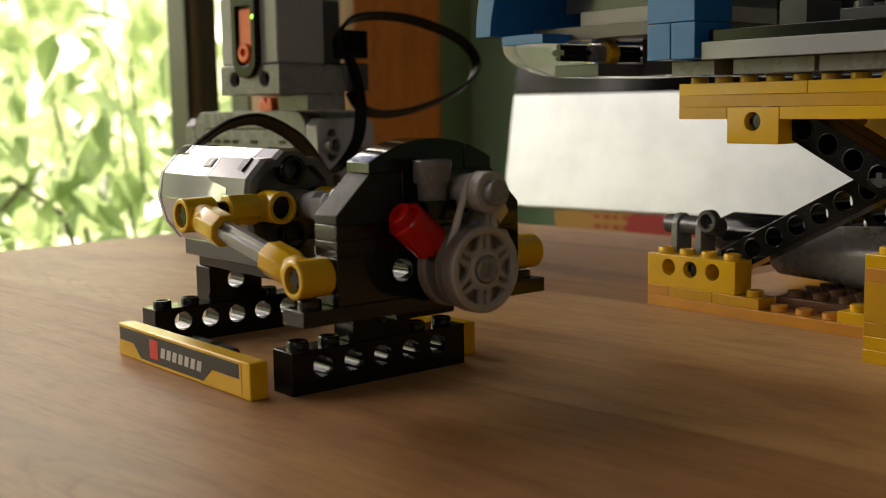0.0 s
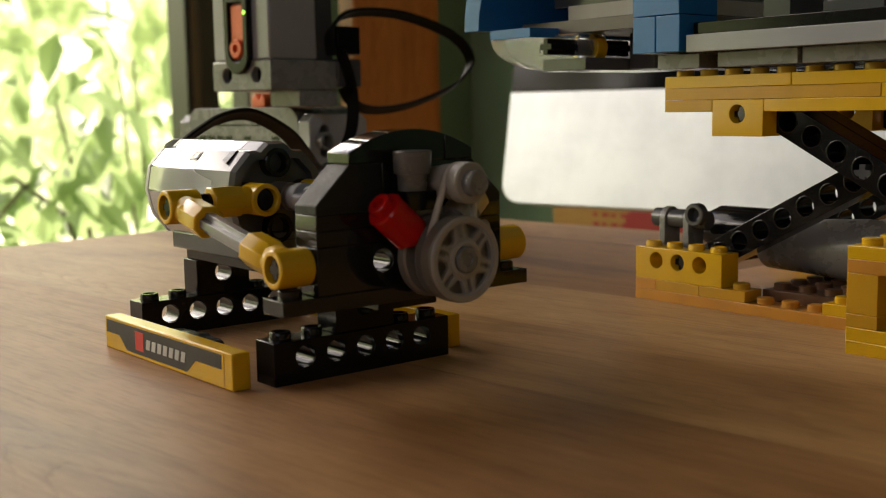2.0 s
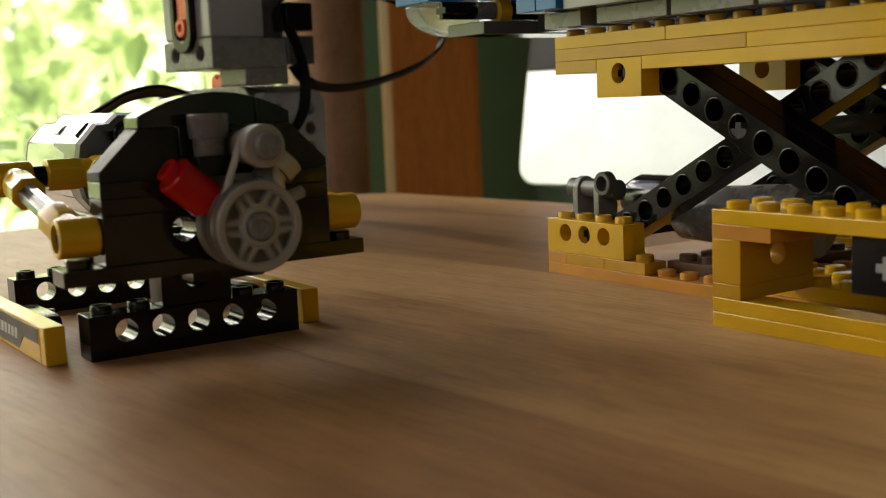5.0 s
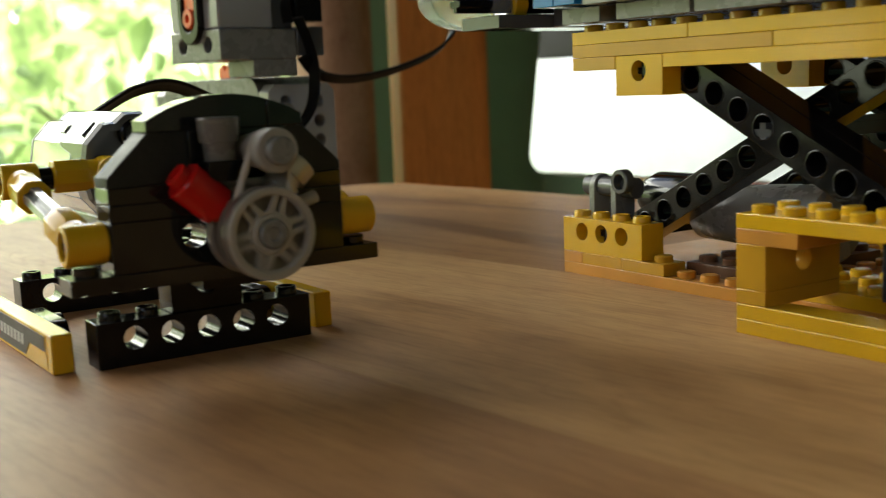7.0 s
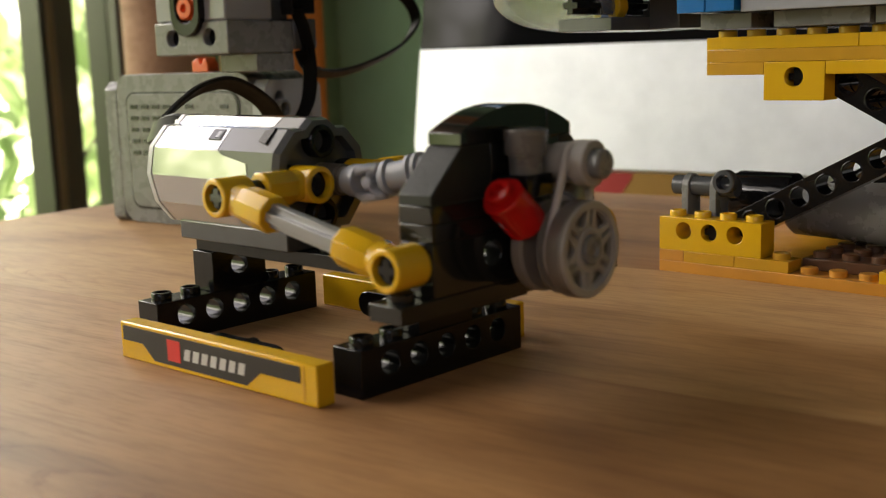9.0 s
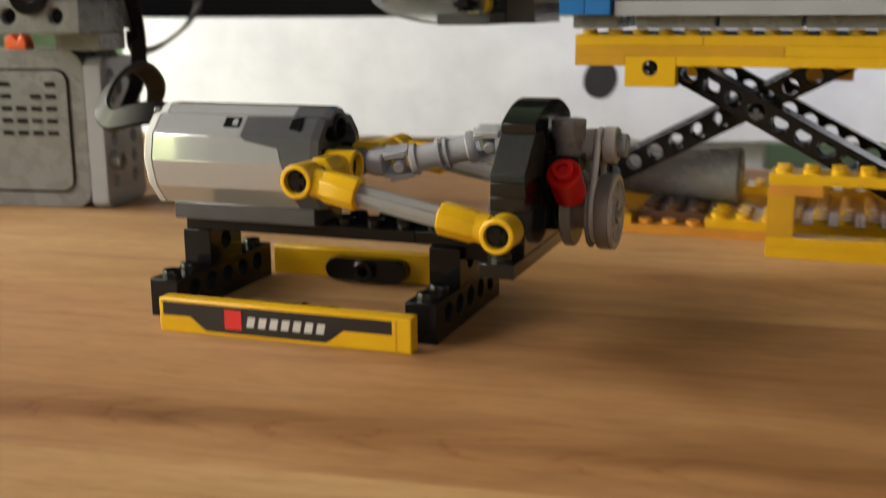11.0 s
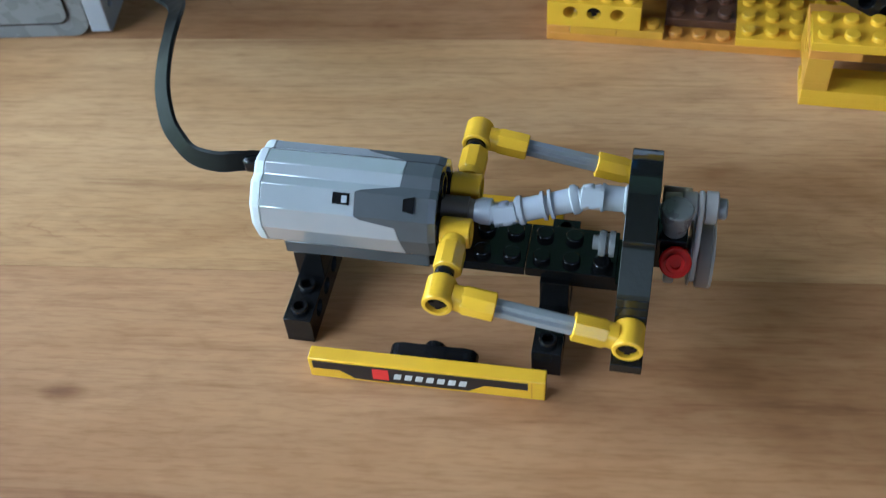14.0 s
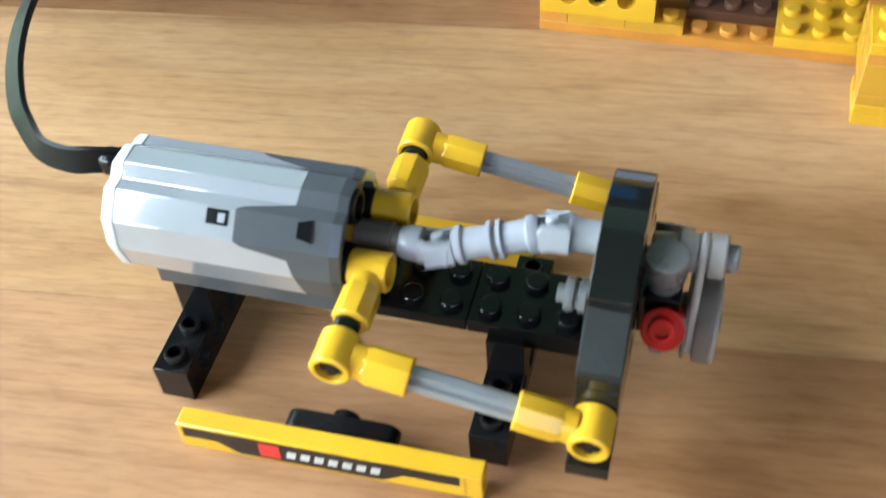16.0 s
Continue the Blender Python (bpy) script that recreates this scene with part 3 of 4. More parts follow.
# arched front, one stud thick
part("arch_brick", beam_brick(B(), (84, -28, 22.4), "y", 6, [16, 29.2], False), CHARCOAL, engine, round_edge=0.2)
for z in (32.0, 35.2):
    part("arch_plate", box(B(), 84.08, -27.92, z, 91.92, 19.92, z + 3.16), CHARCOAL, engine, round_edge=0.2)
PY0 = -0.4
ARCH = basis((0, 1, 0), (0, 0, 1), (84.08, 0, 0))
part("slope_brick", slab(B(), [(-27.9, 38.4), (-12.1, 38.4), (-12.1, 47.96), (-19.9, 47.96), (-27.9, 40.2)], [], 7.84, ARCH), TEXTURED, engine, round_edge=0.2)
part("slope_brick", slab(B(), [(19.9, 38.4), (19.9, 40.2), (11.9, 47.96), (8.1, 47.96), (8.1, 38.4)], [], 7.84, ARCH), TEXTURED, engine, round_edge=0.2)
part("arch_brick", slab(B(), [(-11.9, 38.4), (7.9, 38.4), (7.9, 47.96), (-11.9, 47.96)], [circle(PY0, 43.7, 2.45)], 7.84, ARCH), CHARCOAL, engine, round_edge=0.2)


def crest(y):
    return 54.6 - 4.4 * ((y + 4) / 16) ** 2


left = [(-19.9, 48.0), (4.4, 48.0)] + [(4.4 - 24.3 * k / 12, crest(4.4 - 24.3 * k / 12)) for k in range(13)]
right = [(4.6, 48.0), (11.9, 48.0)] + [(11.9 - 7.3 * k / 5, crest(11.9 - 7.3 * k / 5)) for k in range(6)]
part("curved_brick", slab(B(), left, [], 7.84, ARCH), CHARCOAL, engine, round_edge=0.2)
part("curved_brick", slab(B(), right, [], 7.84, ARCH), CHARCOAL, engine, round_edge=0.2)

# motor
MZ = 38.2
motor = part("motor", box(B(), -6, -12, 22.45, 34, 4, 27), DGREY, engine, "grey electric motor with zigzag two-tone casing", 0.4)
CORNER = [(-57, 13.8), (-30, 13.3), (0, 13.2), (28, 13.6), (55, 13.4), (67, 12.1), (80, 13.4), (100, 13.4), (113, 12.1), (125, 13.4), (152, 13.6), (180, 13.2), (210, 13.3), (237, 13.8)]
# stations along the corners and where the light casing ends at each
STATION = [(0, 30), (1, 29), (2, 28), (2.6, 27), (2.85, 18), (3, 16.5), (4, 16.5), (4.3, 18), (5, 27.5), (6, 28), (7, 28), (8, 27.5), (8.7, 18), (9, 16.5), (10, 16.5), (10.15, 18), (10.4, 27), (11, 28), (12, 29), (13, 30)]
EDGE = [e for _s, e in STATION]


def motor_ring(bm, xs, r_scale=1.0, dr=0.0):
    out = []
    for i, (s, _e) in enumerate(STATION):
        k = min(int(s), 12)
        ends = []
        for a, r in CORNER[k:k + 2]:
            r = r * r_scale + dr
            ends.append(Vector((0, CY - r * math.cos(radians(a)), MZ + r * math.sin(radians(a)))))
        p = ends[0].lerp(ends[1], s - k)
        out.append(bm.verts.new((xs[i] if isinstance(xs, list) else xs, p.y, p.z)))
    return out


def skin(bm, rings):
    for a, b in zip(rings, rings[1:]):
        for i in range(len(a)):
            j = (i + 1) % len(a)
            bm.faces.new((a[i], a[j], b[j], b[i]))


bm = B()
r0, r1, r2 = motor_ring(bm, -8.5), motor_ring(bm, EDGE), motor_ring(bm, [e + 0.02 for e in EDGE], 0.9)
skin(bm, [r0, r1, r2])
bm.faces.new(r0)
part("casing", bm, CASING, motor, "light grey casing", 0.22, smooth=8)
bm = B()
q = [motor_ring(bm, EDGE, 1.0, -0.1), motor_ring(bm, 35.5, 1.0, -0.1), motor_ring(bm, 37.4, 0.95), motor_ring(bm, 37.4, 0.8), motor_ring(bm, 35.0, 0.78)]
skin(bm, q)
bm.faces.new(q[-1][::-1])
part("front_housing", bm, DGREY, motor, "dark grey front housing", smooth=8)
bm = B()
q = [motor_ring(bm, -8.6, 1.01), motor_ring(bm, -10.4, 1.0), motor_ring(bm, -11.4, 0.93), motor_ring(bm, -11.4, 0.5)]
skin(bm, q)
bm.faces.new(q[-1])
bm.faces.new(q[0][::-1])
part("rear_cap", bm, WHITE, motor, "pale rear cap")
for dy, dz in ((0, 8), (0, -8), (-8, 0), (8, 0)):
    part("pin_socket", pipe(B(), (34, CY + dy, MZ + dz), (38.0, CY + dy, MZ + dz), 3.6, 2.5), BLACK, motor)
a = radians(46)
rad = Vector((0, -math.cos(a), math.sin(a)))
tan = Vector((0, math.sin(a), math.cos(a)))
m = basis((1, 0, 0), tan, Vector((13, CY, MZ)) + rad * 13.0)
part("slot", box(B(), -2.2, -1.5, 0, 2.2, 1.5, 0.35, m), BLACK, motor)
part("slot_tab", box(B(), 0.2, -1.0, 0.1, 1.6, 0.8, 0.5, m), LGREY, motor)
m2 = basis((1, 0, 0), tan, Vector((30.5, CY, MZ)) + rad * 12.4)
part("latch_notch", slab(B(), [(-1.4, -1.6), (1.4, -2.2), (1.4, 2.2), (-1.4, 1.4)], [], 1.1, m2), BLACK, motor)

part("cable_plug", box(B(), -15.5, -6.0, 45.6, -10.5, -1.2, 50.4), BLACK, motor, "black cable plug", 1.2)

# yellow struts on both sides
C1, C2, C3 = Vector((88, -32, 28.2)), Vector((41.5, -32, 37.6)), Vector((42, -12, 38))
for sgn in (1, -1):
    def side(v):
        return Vector((v[0], CY + sgn * (v[1] - CY), v[2]))
    a, b, c = side(C1), side(C2), side(C3)
    d = (b - a).normalized()
    strut = part("strut_axle", axle(B(), a + d * 11, b - d * 11, 2.3, 0.95), STRUT, engine, "grey ribbed axle", 0.15)
    part("elbow_connector", elbow(B(), a, (0, 1, 0), d), YELLOW, engine, "yellow connector", 0.12)
    part("elbow_connector", elbow(B(), b, (0, 1, 0), -d), YELLOW, engine, "yellow connector", 0.12)
    part("elbow_connector", elbow(B(), c, (1, 0, 0), side((0, -20, 0)) - side((0, 0, 0)), 13.0), YELLOW, engine, "yellow connector", 0.12)
    part("axle_pin", rod(B(), side((41.5, -24.5, 37.8)), side((41.5, -29, 37.7)), 2.5), BLACK, engine, "black pin")
    part("axle_pin", rod(B(), side((42 - 6, -12, 38)), side((42 + 2.4, -12, 38)), 2.7), BLACK, engine)
    part("axle_pin", rod(B(), side((88, -27, 28.2)), side((88, -34.6, 28.2)), 2.7), BLACK, engine)
    part("axle_end", axle(B(), side((88, -30, 28.2)), side((88, -35.3, 28.2)), 1.9, 0.7), BLACK, engine)
    part("axle_end", axle(B(), side((41.5, -28, 37.6)), side((41.5, -35.3, 37.6)), 1.9, 0.7), BLACK, engine)
    part("axle_pin", rod(B(), side((41.5, -29.2, 37.6)), side((41.5, -34.6, 37.6)), 2.7), BLACK, engine)

# fittings on the arch's front
part("bracket", box(B(), 92, -8, 35, 94.4, 5, 38.4), LGREY, engine, "light grey bracket", 0.3)
part("axle_block", box(B(), 92, -5, 24, 94.4, 5, 33), BLACK, engine, round_edge=0.3)
part("small_brick", box(B(), 92.2, -11.3, 38.5, 99.6, -4.0, 42.4), BLACK, engine, round_edge=0.2)
cap = part("grey_cap", lathe(B(), [(45, 0), (45, 2.9), (48.6, 3.1), (48.7, 3.7), (53.0, 4.0), (53.3, 3.7), (53.3, 0)], Matrix.Translation((96.3, -7.6, -2.9)), 28), CAPGREY, engine, "grey round cap")
rd = Vector((0, -0.76, 0.65))
rb = Vector((97.2, -8.2, 33.0))
mm_, _len = frame_along(rb, rb + rd * 10)
part("red_cylinder", lathe(B(), [(0, 0), (0, 2.8), (1.2, 3.0), (1.4, 3.95), (9.4, 3.95), (9.8, 3.6), (9.8, 2.45), (11.4, 2.45), (11.6, 2.2), (11.6, 1.3), (10.4, 1.2), (10.4, 0)], mm_, 28), RED, engine, "shiny red round brick")
sd = Vector((0, 0.72, 0.69))
sb = Vector((96.5, 2.0, 34.5))
mm_, _len = frame_along(sb, sb + sd * 10)
part("silver_cylinder", lathe(B(), [(0, 0), (0, 2.6), (2, 2.6), (2.2, 3.6), (4.2, 3.6), (4.3, 2.9), (5.4, 2.9), (5.5, 3.7), (9, 3.7), (9.3, 3.3), (9.3, 0)], mm_, 24), SILVER, engine, "dull silver ridged round piece")
part("tap", rod(B(), (97, 5, 32), (97, 11.5, 34), 1.3), OLDGREY, engine)

# belt
PX, PY, SY, BZ, SZ = 102.2, -2.6, -0.4, 28.8, 43.9
R_BIG, R_SMALL = 6.8, 3.4
phi = math.asin((R_BIG - R_SMALL) / (SZ - BZ))
bm = B()
path = []
for k in range(19):
    t = math.pi - phi + (math.pi + 2 * phi) * k / 18
    path.append((R_BIG * math.cos(t), BZ + R_BIG * math.sin(t)))
for k in range(19):
    t = phi + (math.pi - 2 * phi) * k / 18
    path.append((SY - PY + R_SMALL * math.cos(t), SZ + R_SMALL * math.sin(t)))
rings = []
for i, (y, z) in enumerate(path):
    y0, z0 = path[i - 1]
    y1, z1 = path[(i + 1) % len(path)]
    d = Vector((0, y1 - y0, z1 - z0)).normalized()
    n = Vector((0, d.z, -d.y))
    rings.append([bm.verts.new(Vector((PX, PY + y, z)) + n * 0.75 * math.cos(q) + Vector((0.75 * math.sin(q), 0, 0))) for q in [k * math.pi / 4 for k in range(8)]])
for i in range(len(rings)):
    a, b = rings[i - 1], rings[i]
    for k in range(8):
        bm.faces.new((a[k], a[(k + 1) % 8], b[(k + 1) % 8], b[k]))
part("belt", bm, BELT, engine, "pale rubber drive belt")

# turning parts, each built about its own axis (local z)
AX = pose(0, 0, 0, 0, 90, 0)
big_wheel = part("pulley", lathe(B(), [(-7.4, 0), (-7.4, 3.2), (-7.2, 8.1), (-6.8, 8.5), (-5.0, 8.5), (-4.6, 8.1), (-4.5, 4.2), (-1.5, 4.2), (-1.4, 8.1), (-1.1, 8.5), (-0.8, 8.5), (-0.2, 6.2), (0.3, 6.2), (0.9, 8.6), (1.2, 8.8), (3.8, 8.8), (4.2, 8.5), (4.2, 7.4), (2.4, 7.2), (2.4, 0)], None, 40), PULLEY, engine, "spoked grey pulley wheel", at=Matrix.Translation((PX * MM, PY * MM, BZ * MM)) @ AX)
bm = B()
petals = []
for k in range(6):
    c = math.pi / 3 * k
    for a0, a1, ra, rb_ in ((-3.5, 3.5, 4.2, 7.1), (11, 49, 4.4, 7.0)):
        lo, hi = c + radians(a0), c + radians(a1)
        if a1 - a0 < 10:
            n = 2
            w = 0.42
            petals.append([(r * math.cos(c) - s * w * math.sin(c), r * math.sin(c) + s * w * math.cos(c)) for r, s in ((4.2, -1), (7.1, -1), (7.1, 1), (4.2, 1))])
        else:
            pts = [(rb_ * math.cos(lo + (hi - lo) * i / 5), rb_ * math.sin(lo + (hi - lo) * i / 5)) for i in range(6)]
            mid = (lo + hi) / 2
            pts += [(ra * math.cos(mid + s * 0.12), ra * math.sin(mid + s * 0.12)) for s in (1, -1)]
            petals.append(pts)
slab(bm, circle(0, 0, 7.9, 40), petals, 1.1, Matrix.Translation((0, 0, 3.2)))
pipe(bm, (0, 0, 3.9), (0, 0, 4.8), 8.75, 7.3, 40)
pipe(bm, (0, 0, 3.0), (0, 0, 4.7), 3.9, 2.9, 28)
part("spokes", bm, OLDGREY, big_wheel, "grey spoked face", 0.12)
part("hub_pin", lathe(B(), [(2.4, 0), (2.4, 2.75), (5.0, 2.75), (5.3, 2.4), (5.3, 1.4), (4.9, 1.2), (4.9, 0)], None, 24), MGREY, big_wheel)
part("rear_bush", lathe(B(), [(-26, 0), (-26, 1.9), (-24.4, 1.9), (-24.4, 3.4), (-23.4, 3.6), (-22.6, 3.4), (-22.4, 2.7), (-21.8, 2.7), (-21.6, 3.5), (-20.2, 3.5), (-20.2, 0)], None, 20), MGREY, big_wheel, "grey bush")
upper_axle = part("upper_axle", lathe(B(), [(-9.4, 0), (-9.4, 2.2), (-9, 2.9), (-6, 3.1), (-4.8, 3.1), (-4.4, 3.5), (-1.2, 3.7), (-0.9, 3.2), (0.9, 3.3), (1.2, 4.2), (3.8, 4.2), (4.1, 3.9), (4.1, 0)], None, 28), OLDGREY, engine, "small grey pulley on the upper axle", at=Matrix.Translation((PX * MM, SY * MM, SZ * MM)) @ AX)
part("axle_pin", lathe(B(), [(4, 0), (4, 2.7), (6.0, 2.7), (6.4, 2.3), (6.4, 0)], None, 20), MGREY, upper_axle)


J1, J2 = Vector((53.5, CY, 38.2)), Vector((75.0, 0.2, 43.2))
motor_out = part("output_shaft", lathe(B(), [(-16.5, 0), (-16.5, 3.4), (-9.5, 3.4), (-9.2, 2.9), (-8, 2.9), (-8, 0)], None, 20), TAUPE, engine, "grey-brown motor output", at=Matrix.Translation(J1 * MM) @ AX)
bm = B()
lathe(bm, [(-8, 0), (-8, 3.0), (-6, 3.6), (-3.6, 3.6), (-3.6, 0)], None, 20)
for q in (-1, 1):
    box(bm, -2.2, q * 2.9 - 0.7, -3.8, 2.2, q * 2.9 + 0.7, 2.4)
part("fork", bm, LGREY, motor_out, "grey joint fork", 0.3)
end_out = part("end_joint", lathe(B(), [(10.5, 0), (10.5, 3.0), (9.8, 3.9), (8.6, 3.9), (8.2, 3.3), (3.8, 3.3), (3.2, 3.7), (2.6, 3.7), (2.6, 0)], None, 20), LGREY, engine, "grey joint sleeve", at=Matrix.Translation(J2 * MM) @ AX)
bm = B()
for q in (-1, 1):
    box(bm, -2.5, q * 3.2 - 0.8, -2.6, 2.5, q * 3.2 + 0.8, 3.4)
part("fork", bm, LGREY, end_out, "grey joint fork", 0.3)
md = J2 - J1
ML = md.length
MID_AT = Matrix.Translation((J1 + md / 2) * MM) @ md.to_track_quat("Z", "Y").to_matrix().to_4x4()
h = ML / 2
mid_shaft = part("middle_shaft", lathe(B(), [(-h + 2.8, 0), (-h + 2.8, 3.2), (-h + 3.6, 3.9), (-h + 4.6, 3.9), (-h + 5, 3.2), (-1.6, 3.1), (-1.5, 3.9), (-0.7, 3.9), (-0.6, 2.6), (0.3, 2.6), (0.4, 3.9), (1.2, 3.9), (1.3, 3.1), (h - 5.4, 3.2), (h - 5, 3.9), (h - 3.8, 3.9), (h - 2.8, 3.2), (h - 2.8, 0)], None, 20), LGREY, engine, "grey universal joint shaft", at=MID_AT)
for e in (-1, 1):
    bm = B()
    for q in (-1, 1):
        box(bm, q * 3.0 - 0.7, -2.3, e * h - 3.0, q * 3.0 + 0.7, 2.3, e * h + 3.0)
    rod(bm, (-3.2, 0, e * h), (3.2, 0, e * h), 1.4, seg=12)
    rod(bm, (0, -3.2, e * h), (0, 3.2, e * h), 1.4, seg=12)
    part("fork", bm, LGREY, mid_shaft, "grey joint fork", 0.3)

# ---- the two printed panels ----


def print_panel(m):
    p = thing("yellow_panel", m, "thin yellow panel with black print standing on its edge", "panel", "panels beside the engine")
    part("panel_body", box(B(), 0, 0, 0, 64, 4.4, 8.2), YELLOW, p, round_edge=0.35)
    F = basis((1, 0, 0), (0, 0, 1), (0, 0.0, 0))
    bm = B()
    slab(bm, [(1.2, 4.2), (8.5, 4.2), (12.6, 1.0), (43.5, 1.0), (47.8, 4.2), (59.4, 4.2), (59.4, 7.4), (1.2, 7.4)], [], 0.12, F @ pose(0, 0, 0))
    part("dark_stripe", bm, PRINT_BLACK, p, "black printed stripe")
    part("end_line", box(B(), 60.2, -0.1, 0.6, 60.6, 0.02, 7.6), OLDYELLOW, p)
    part("red_mark", box(B(), 17.6, -0.2, 2.0, 22.0, 0, 6.6), PRINT_RED, p, "red square mark")
    for k in range(7):
        x = 23.2 + 2.95 * k
        part("pale_bar", slab(B(), [(x, 2.9), (x + 1.9, 2.9), (x + 2.5, 5.3), (x + 0.6, 5.3)], [], 0.2, basis((1, 0, 0), (0, 0, 1), (0, 0, 0))), PRINT_WHITE, p)
    out = [(24 + 3.1 * math.cos(t), 3.6 + 3.1 * math.sin(t)) for t in [math.pi / 2 + k * math.pi / 8 for k in range(9)]]
    out += [(42 + 3.1 * math.cos(t), 3.6 + 3.1 * math.sin(t)) for t in [-math.pi / 2 + k * math.pi / 8 for k in range(9)]]
    part("holder", slab(B(), out, [circle(33, 3.6, 1.9)], 4.2, basis((1, 0, 0), (0, 0, 1), (0, 9.4, 0.3))), BLACK, p, "black rounded holder", 0.8)
    part("holder_pin", pipe(B(), (33, 4.4, 3.9), (33, 11.2, 3.9), 3.0, 1.5), BLACK, p)
    return p


near_panel = print_panel(Matrix.Translation((0.0042, -0.0362, 0)) @ pose(0, 0, 0, 0, 0, 1.3))
far_panel = copy_thing(near_panel, Matrix.Translation((0.0655, 0.0298, 0)) @ pose(0, 0, 0, 0, 0, 180))

# ---- battery box, receiver, cables ----
TURN = 9.3
batt = thing("battery_box", Matrix.Translation((-0.195, 0.083, 0)) @ pose(0, 0, 0, 0, 0, TURN), "grey battery box with recessed vented side standing on edge", "battery box")
bm = B()
slab(bm, rounded(7, 0.2, 81, 60, 7), [], 32, basis((1, 0, 0), (0, 0, 1), (0, 32, 0)))
part("case", bm, MGREY, batt, "grey plastic case with rounded corners", 1.2)
part("panel_groove", slab(B(), rounded(13, 6, 75, 53, 5), [], 1.0, basis((1, 0, 0), (0, 0, 1), (0, 0.5, 0))), BLACK, batt)
part("side_panel", slab(B(), rounded(13.8, 6.8, 74.2, 52.2, 4.4), [], 1.3, basis((1, 0, 0), (0, 0, 1), (0, 0.5, 0))), MGREY, batt, "recessed side panel", 0.4)
bm = B()
for r in range(5):
    for c in range(9):
        if c not in (4,) and not (c > 5 and r > c - 4):
            box(bm, 16 + c * 6.2, -1.15, 28 + r * 4.6, 20.2 + c * 6.2, -0.7, 29.6 + r * 4.6)
part("vent_grille", bm, BLACK, batt, "rows of dark vent slots")
for x0 in (0.0, 81.0):
    bm = B()
    hs = [circle(8, 10 + 8 * k, 2.5, 16) for k in range(6)] + [circle(24, 10 + 8 * k, 2.5, 16) for k in range(6)]
    slab(bm, [(0, 2), (2, 0.2), (30, 0.2), (32, 2), (32, 54), (29, 57), (3, 57), (0, 54)], hs, 7, basis((0, 1, 0), (0, 0, 1), (x0, 0, 0)))
    part("end_frame", bm, MGREY if x0 < 1 else LGREY, batt, "holed end frame", 0.4)
bm = B()
for k in range(3):
    pipe(bm, (88, 6, 18 + 14 * k), (92, 6, 18 + 14 * k), 3.6, 2.5, 16)
part("end_socket", bm, MGREY, batt)
part("switch", slab(B(), [(0, 0), (9, 0), (9, 3), (7, 6), (5, 3), (3, 6), (0, 4)], [], 6, basis((1, 0, 0), (0, 0, 1), (48, 9, 60))), ORANGE, batt, "orange slide switch", 0.6)

ir = thing("infrared_receiver", Matrix.Translation((-0.134, 0.069, 0.0)) @ pose(0, 0, 0, 0, 0, TURN), "grey receiver with dark window and orange switch on battery box", "receiver")
part("mount_block", box(B(), 18, 14, 60.1, 36, 34, 66.4), MGREY, ir, round_edge=0.4)
bm = B()
slab(bm, [(0, 66.4), (36, 66.4), (36, 78), (0, 78)], [circle(9, 72.5, 2.9), circle(27, 72.5, 2.9)], 34, basis((1, 0, 0), (0, 0, 1), (0, 34, 0)))
part("base", bm, MGREY, ir, "grey base with two holes", 0.5)
part("hole_lining", box(B(), 2, 3, 68.5, 34, 6, 76), BLACK, ir)
body = part("body", slab(B(), [(1, 78.1), (35, 78.1), (35, 104), (32, 107), (4, 107), (1, 104)], [], 24, basis((1, 0, 0), (0, 0, 1), (0, 24.5, 0))), LGREY, ir, "light grey body", 0.8)
part("rear_body", box(B(), 2, 24.6, 78.1, 34, 34, 103), DGREY, ir, round_edge=0.6)
vis = [(18 + 7.2 * math.cos(t), 80 + 7.2 * math.sin(t)) for t in [math.pi + k * math.pi / 10 for k in range(11)]] + [(25.2, 114), (10.8, 114)]
part("dark_window", slab(B(), vis, [[(18 + 4.4 * math.cos(t), 82 + 4.4 * math.sin(t)) for t in [math.pi + k * math.pi / 8 for k in range(9)]] + [(22.4, 100), (13.6, 100)]], 3.2, basis((1, 0, 0), (0, 0, 1), (0, 0.9, 0))), BLACK, ir, "glossy black window", 0.5)
part("visor", lathe(B(), [(0, 0), (0, 7.2), (9, 7.2), (14, 5.5), (16, 0)], Matrix.Translation((18, 9, 104)), 24), BLACK, ir, "dark rounded visor")
sw = part("orange_switch", box(B(), 13.8, -1.2, 78.6, 22.2, 0.4, 99.5), ORANGE, ir, "orange channel switch", 0.8)
part("switch_knob", pipe(B(), (18, -2.6, 82.6), (18, 0, 82.6), 3.6, 1.6), ORANGE, sw)
part("indicator", rod(B(), (23.8, -2.5, 96), (23.8, -1.5, 96), 0.9, seg=10), GREENLED, ir, "green indicator light")
for z in (67.4, 80.4):
    part("plug", box(B(), 20, 34.2, z + 0.2, 36.5, 47, z + 11.4), BLACK if z > 70 else DGREY, ir, "black stacked plug", 0.5)
LOOP = [(-101, 104, 80), (-101, 104, 90), (-104, 116, 97), (-113, 148, 98), (-123, 184, 91), (-127, 198, 80), (-126, 188, 69), (-121, 162, 61), (-115, 138, 58), (-108, 120, 60), (-102, 110, 67)]
loop = mesh_object("looped_cable", ribbon(B(), LOOP, 5.2, 1.4, (0.75, 0.2, 0.6)), RUBBER)
tagged(loop, "black flat cable in a wide loop from the receiver", "cable")
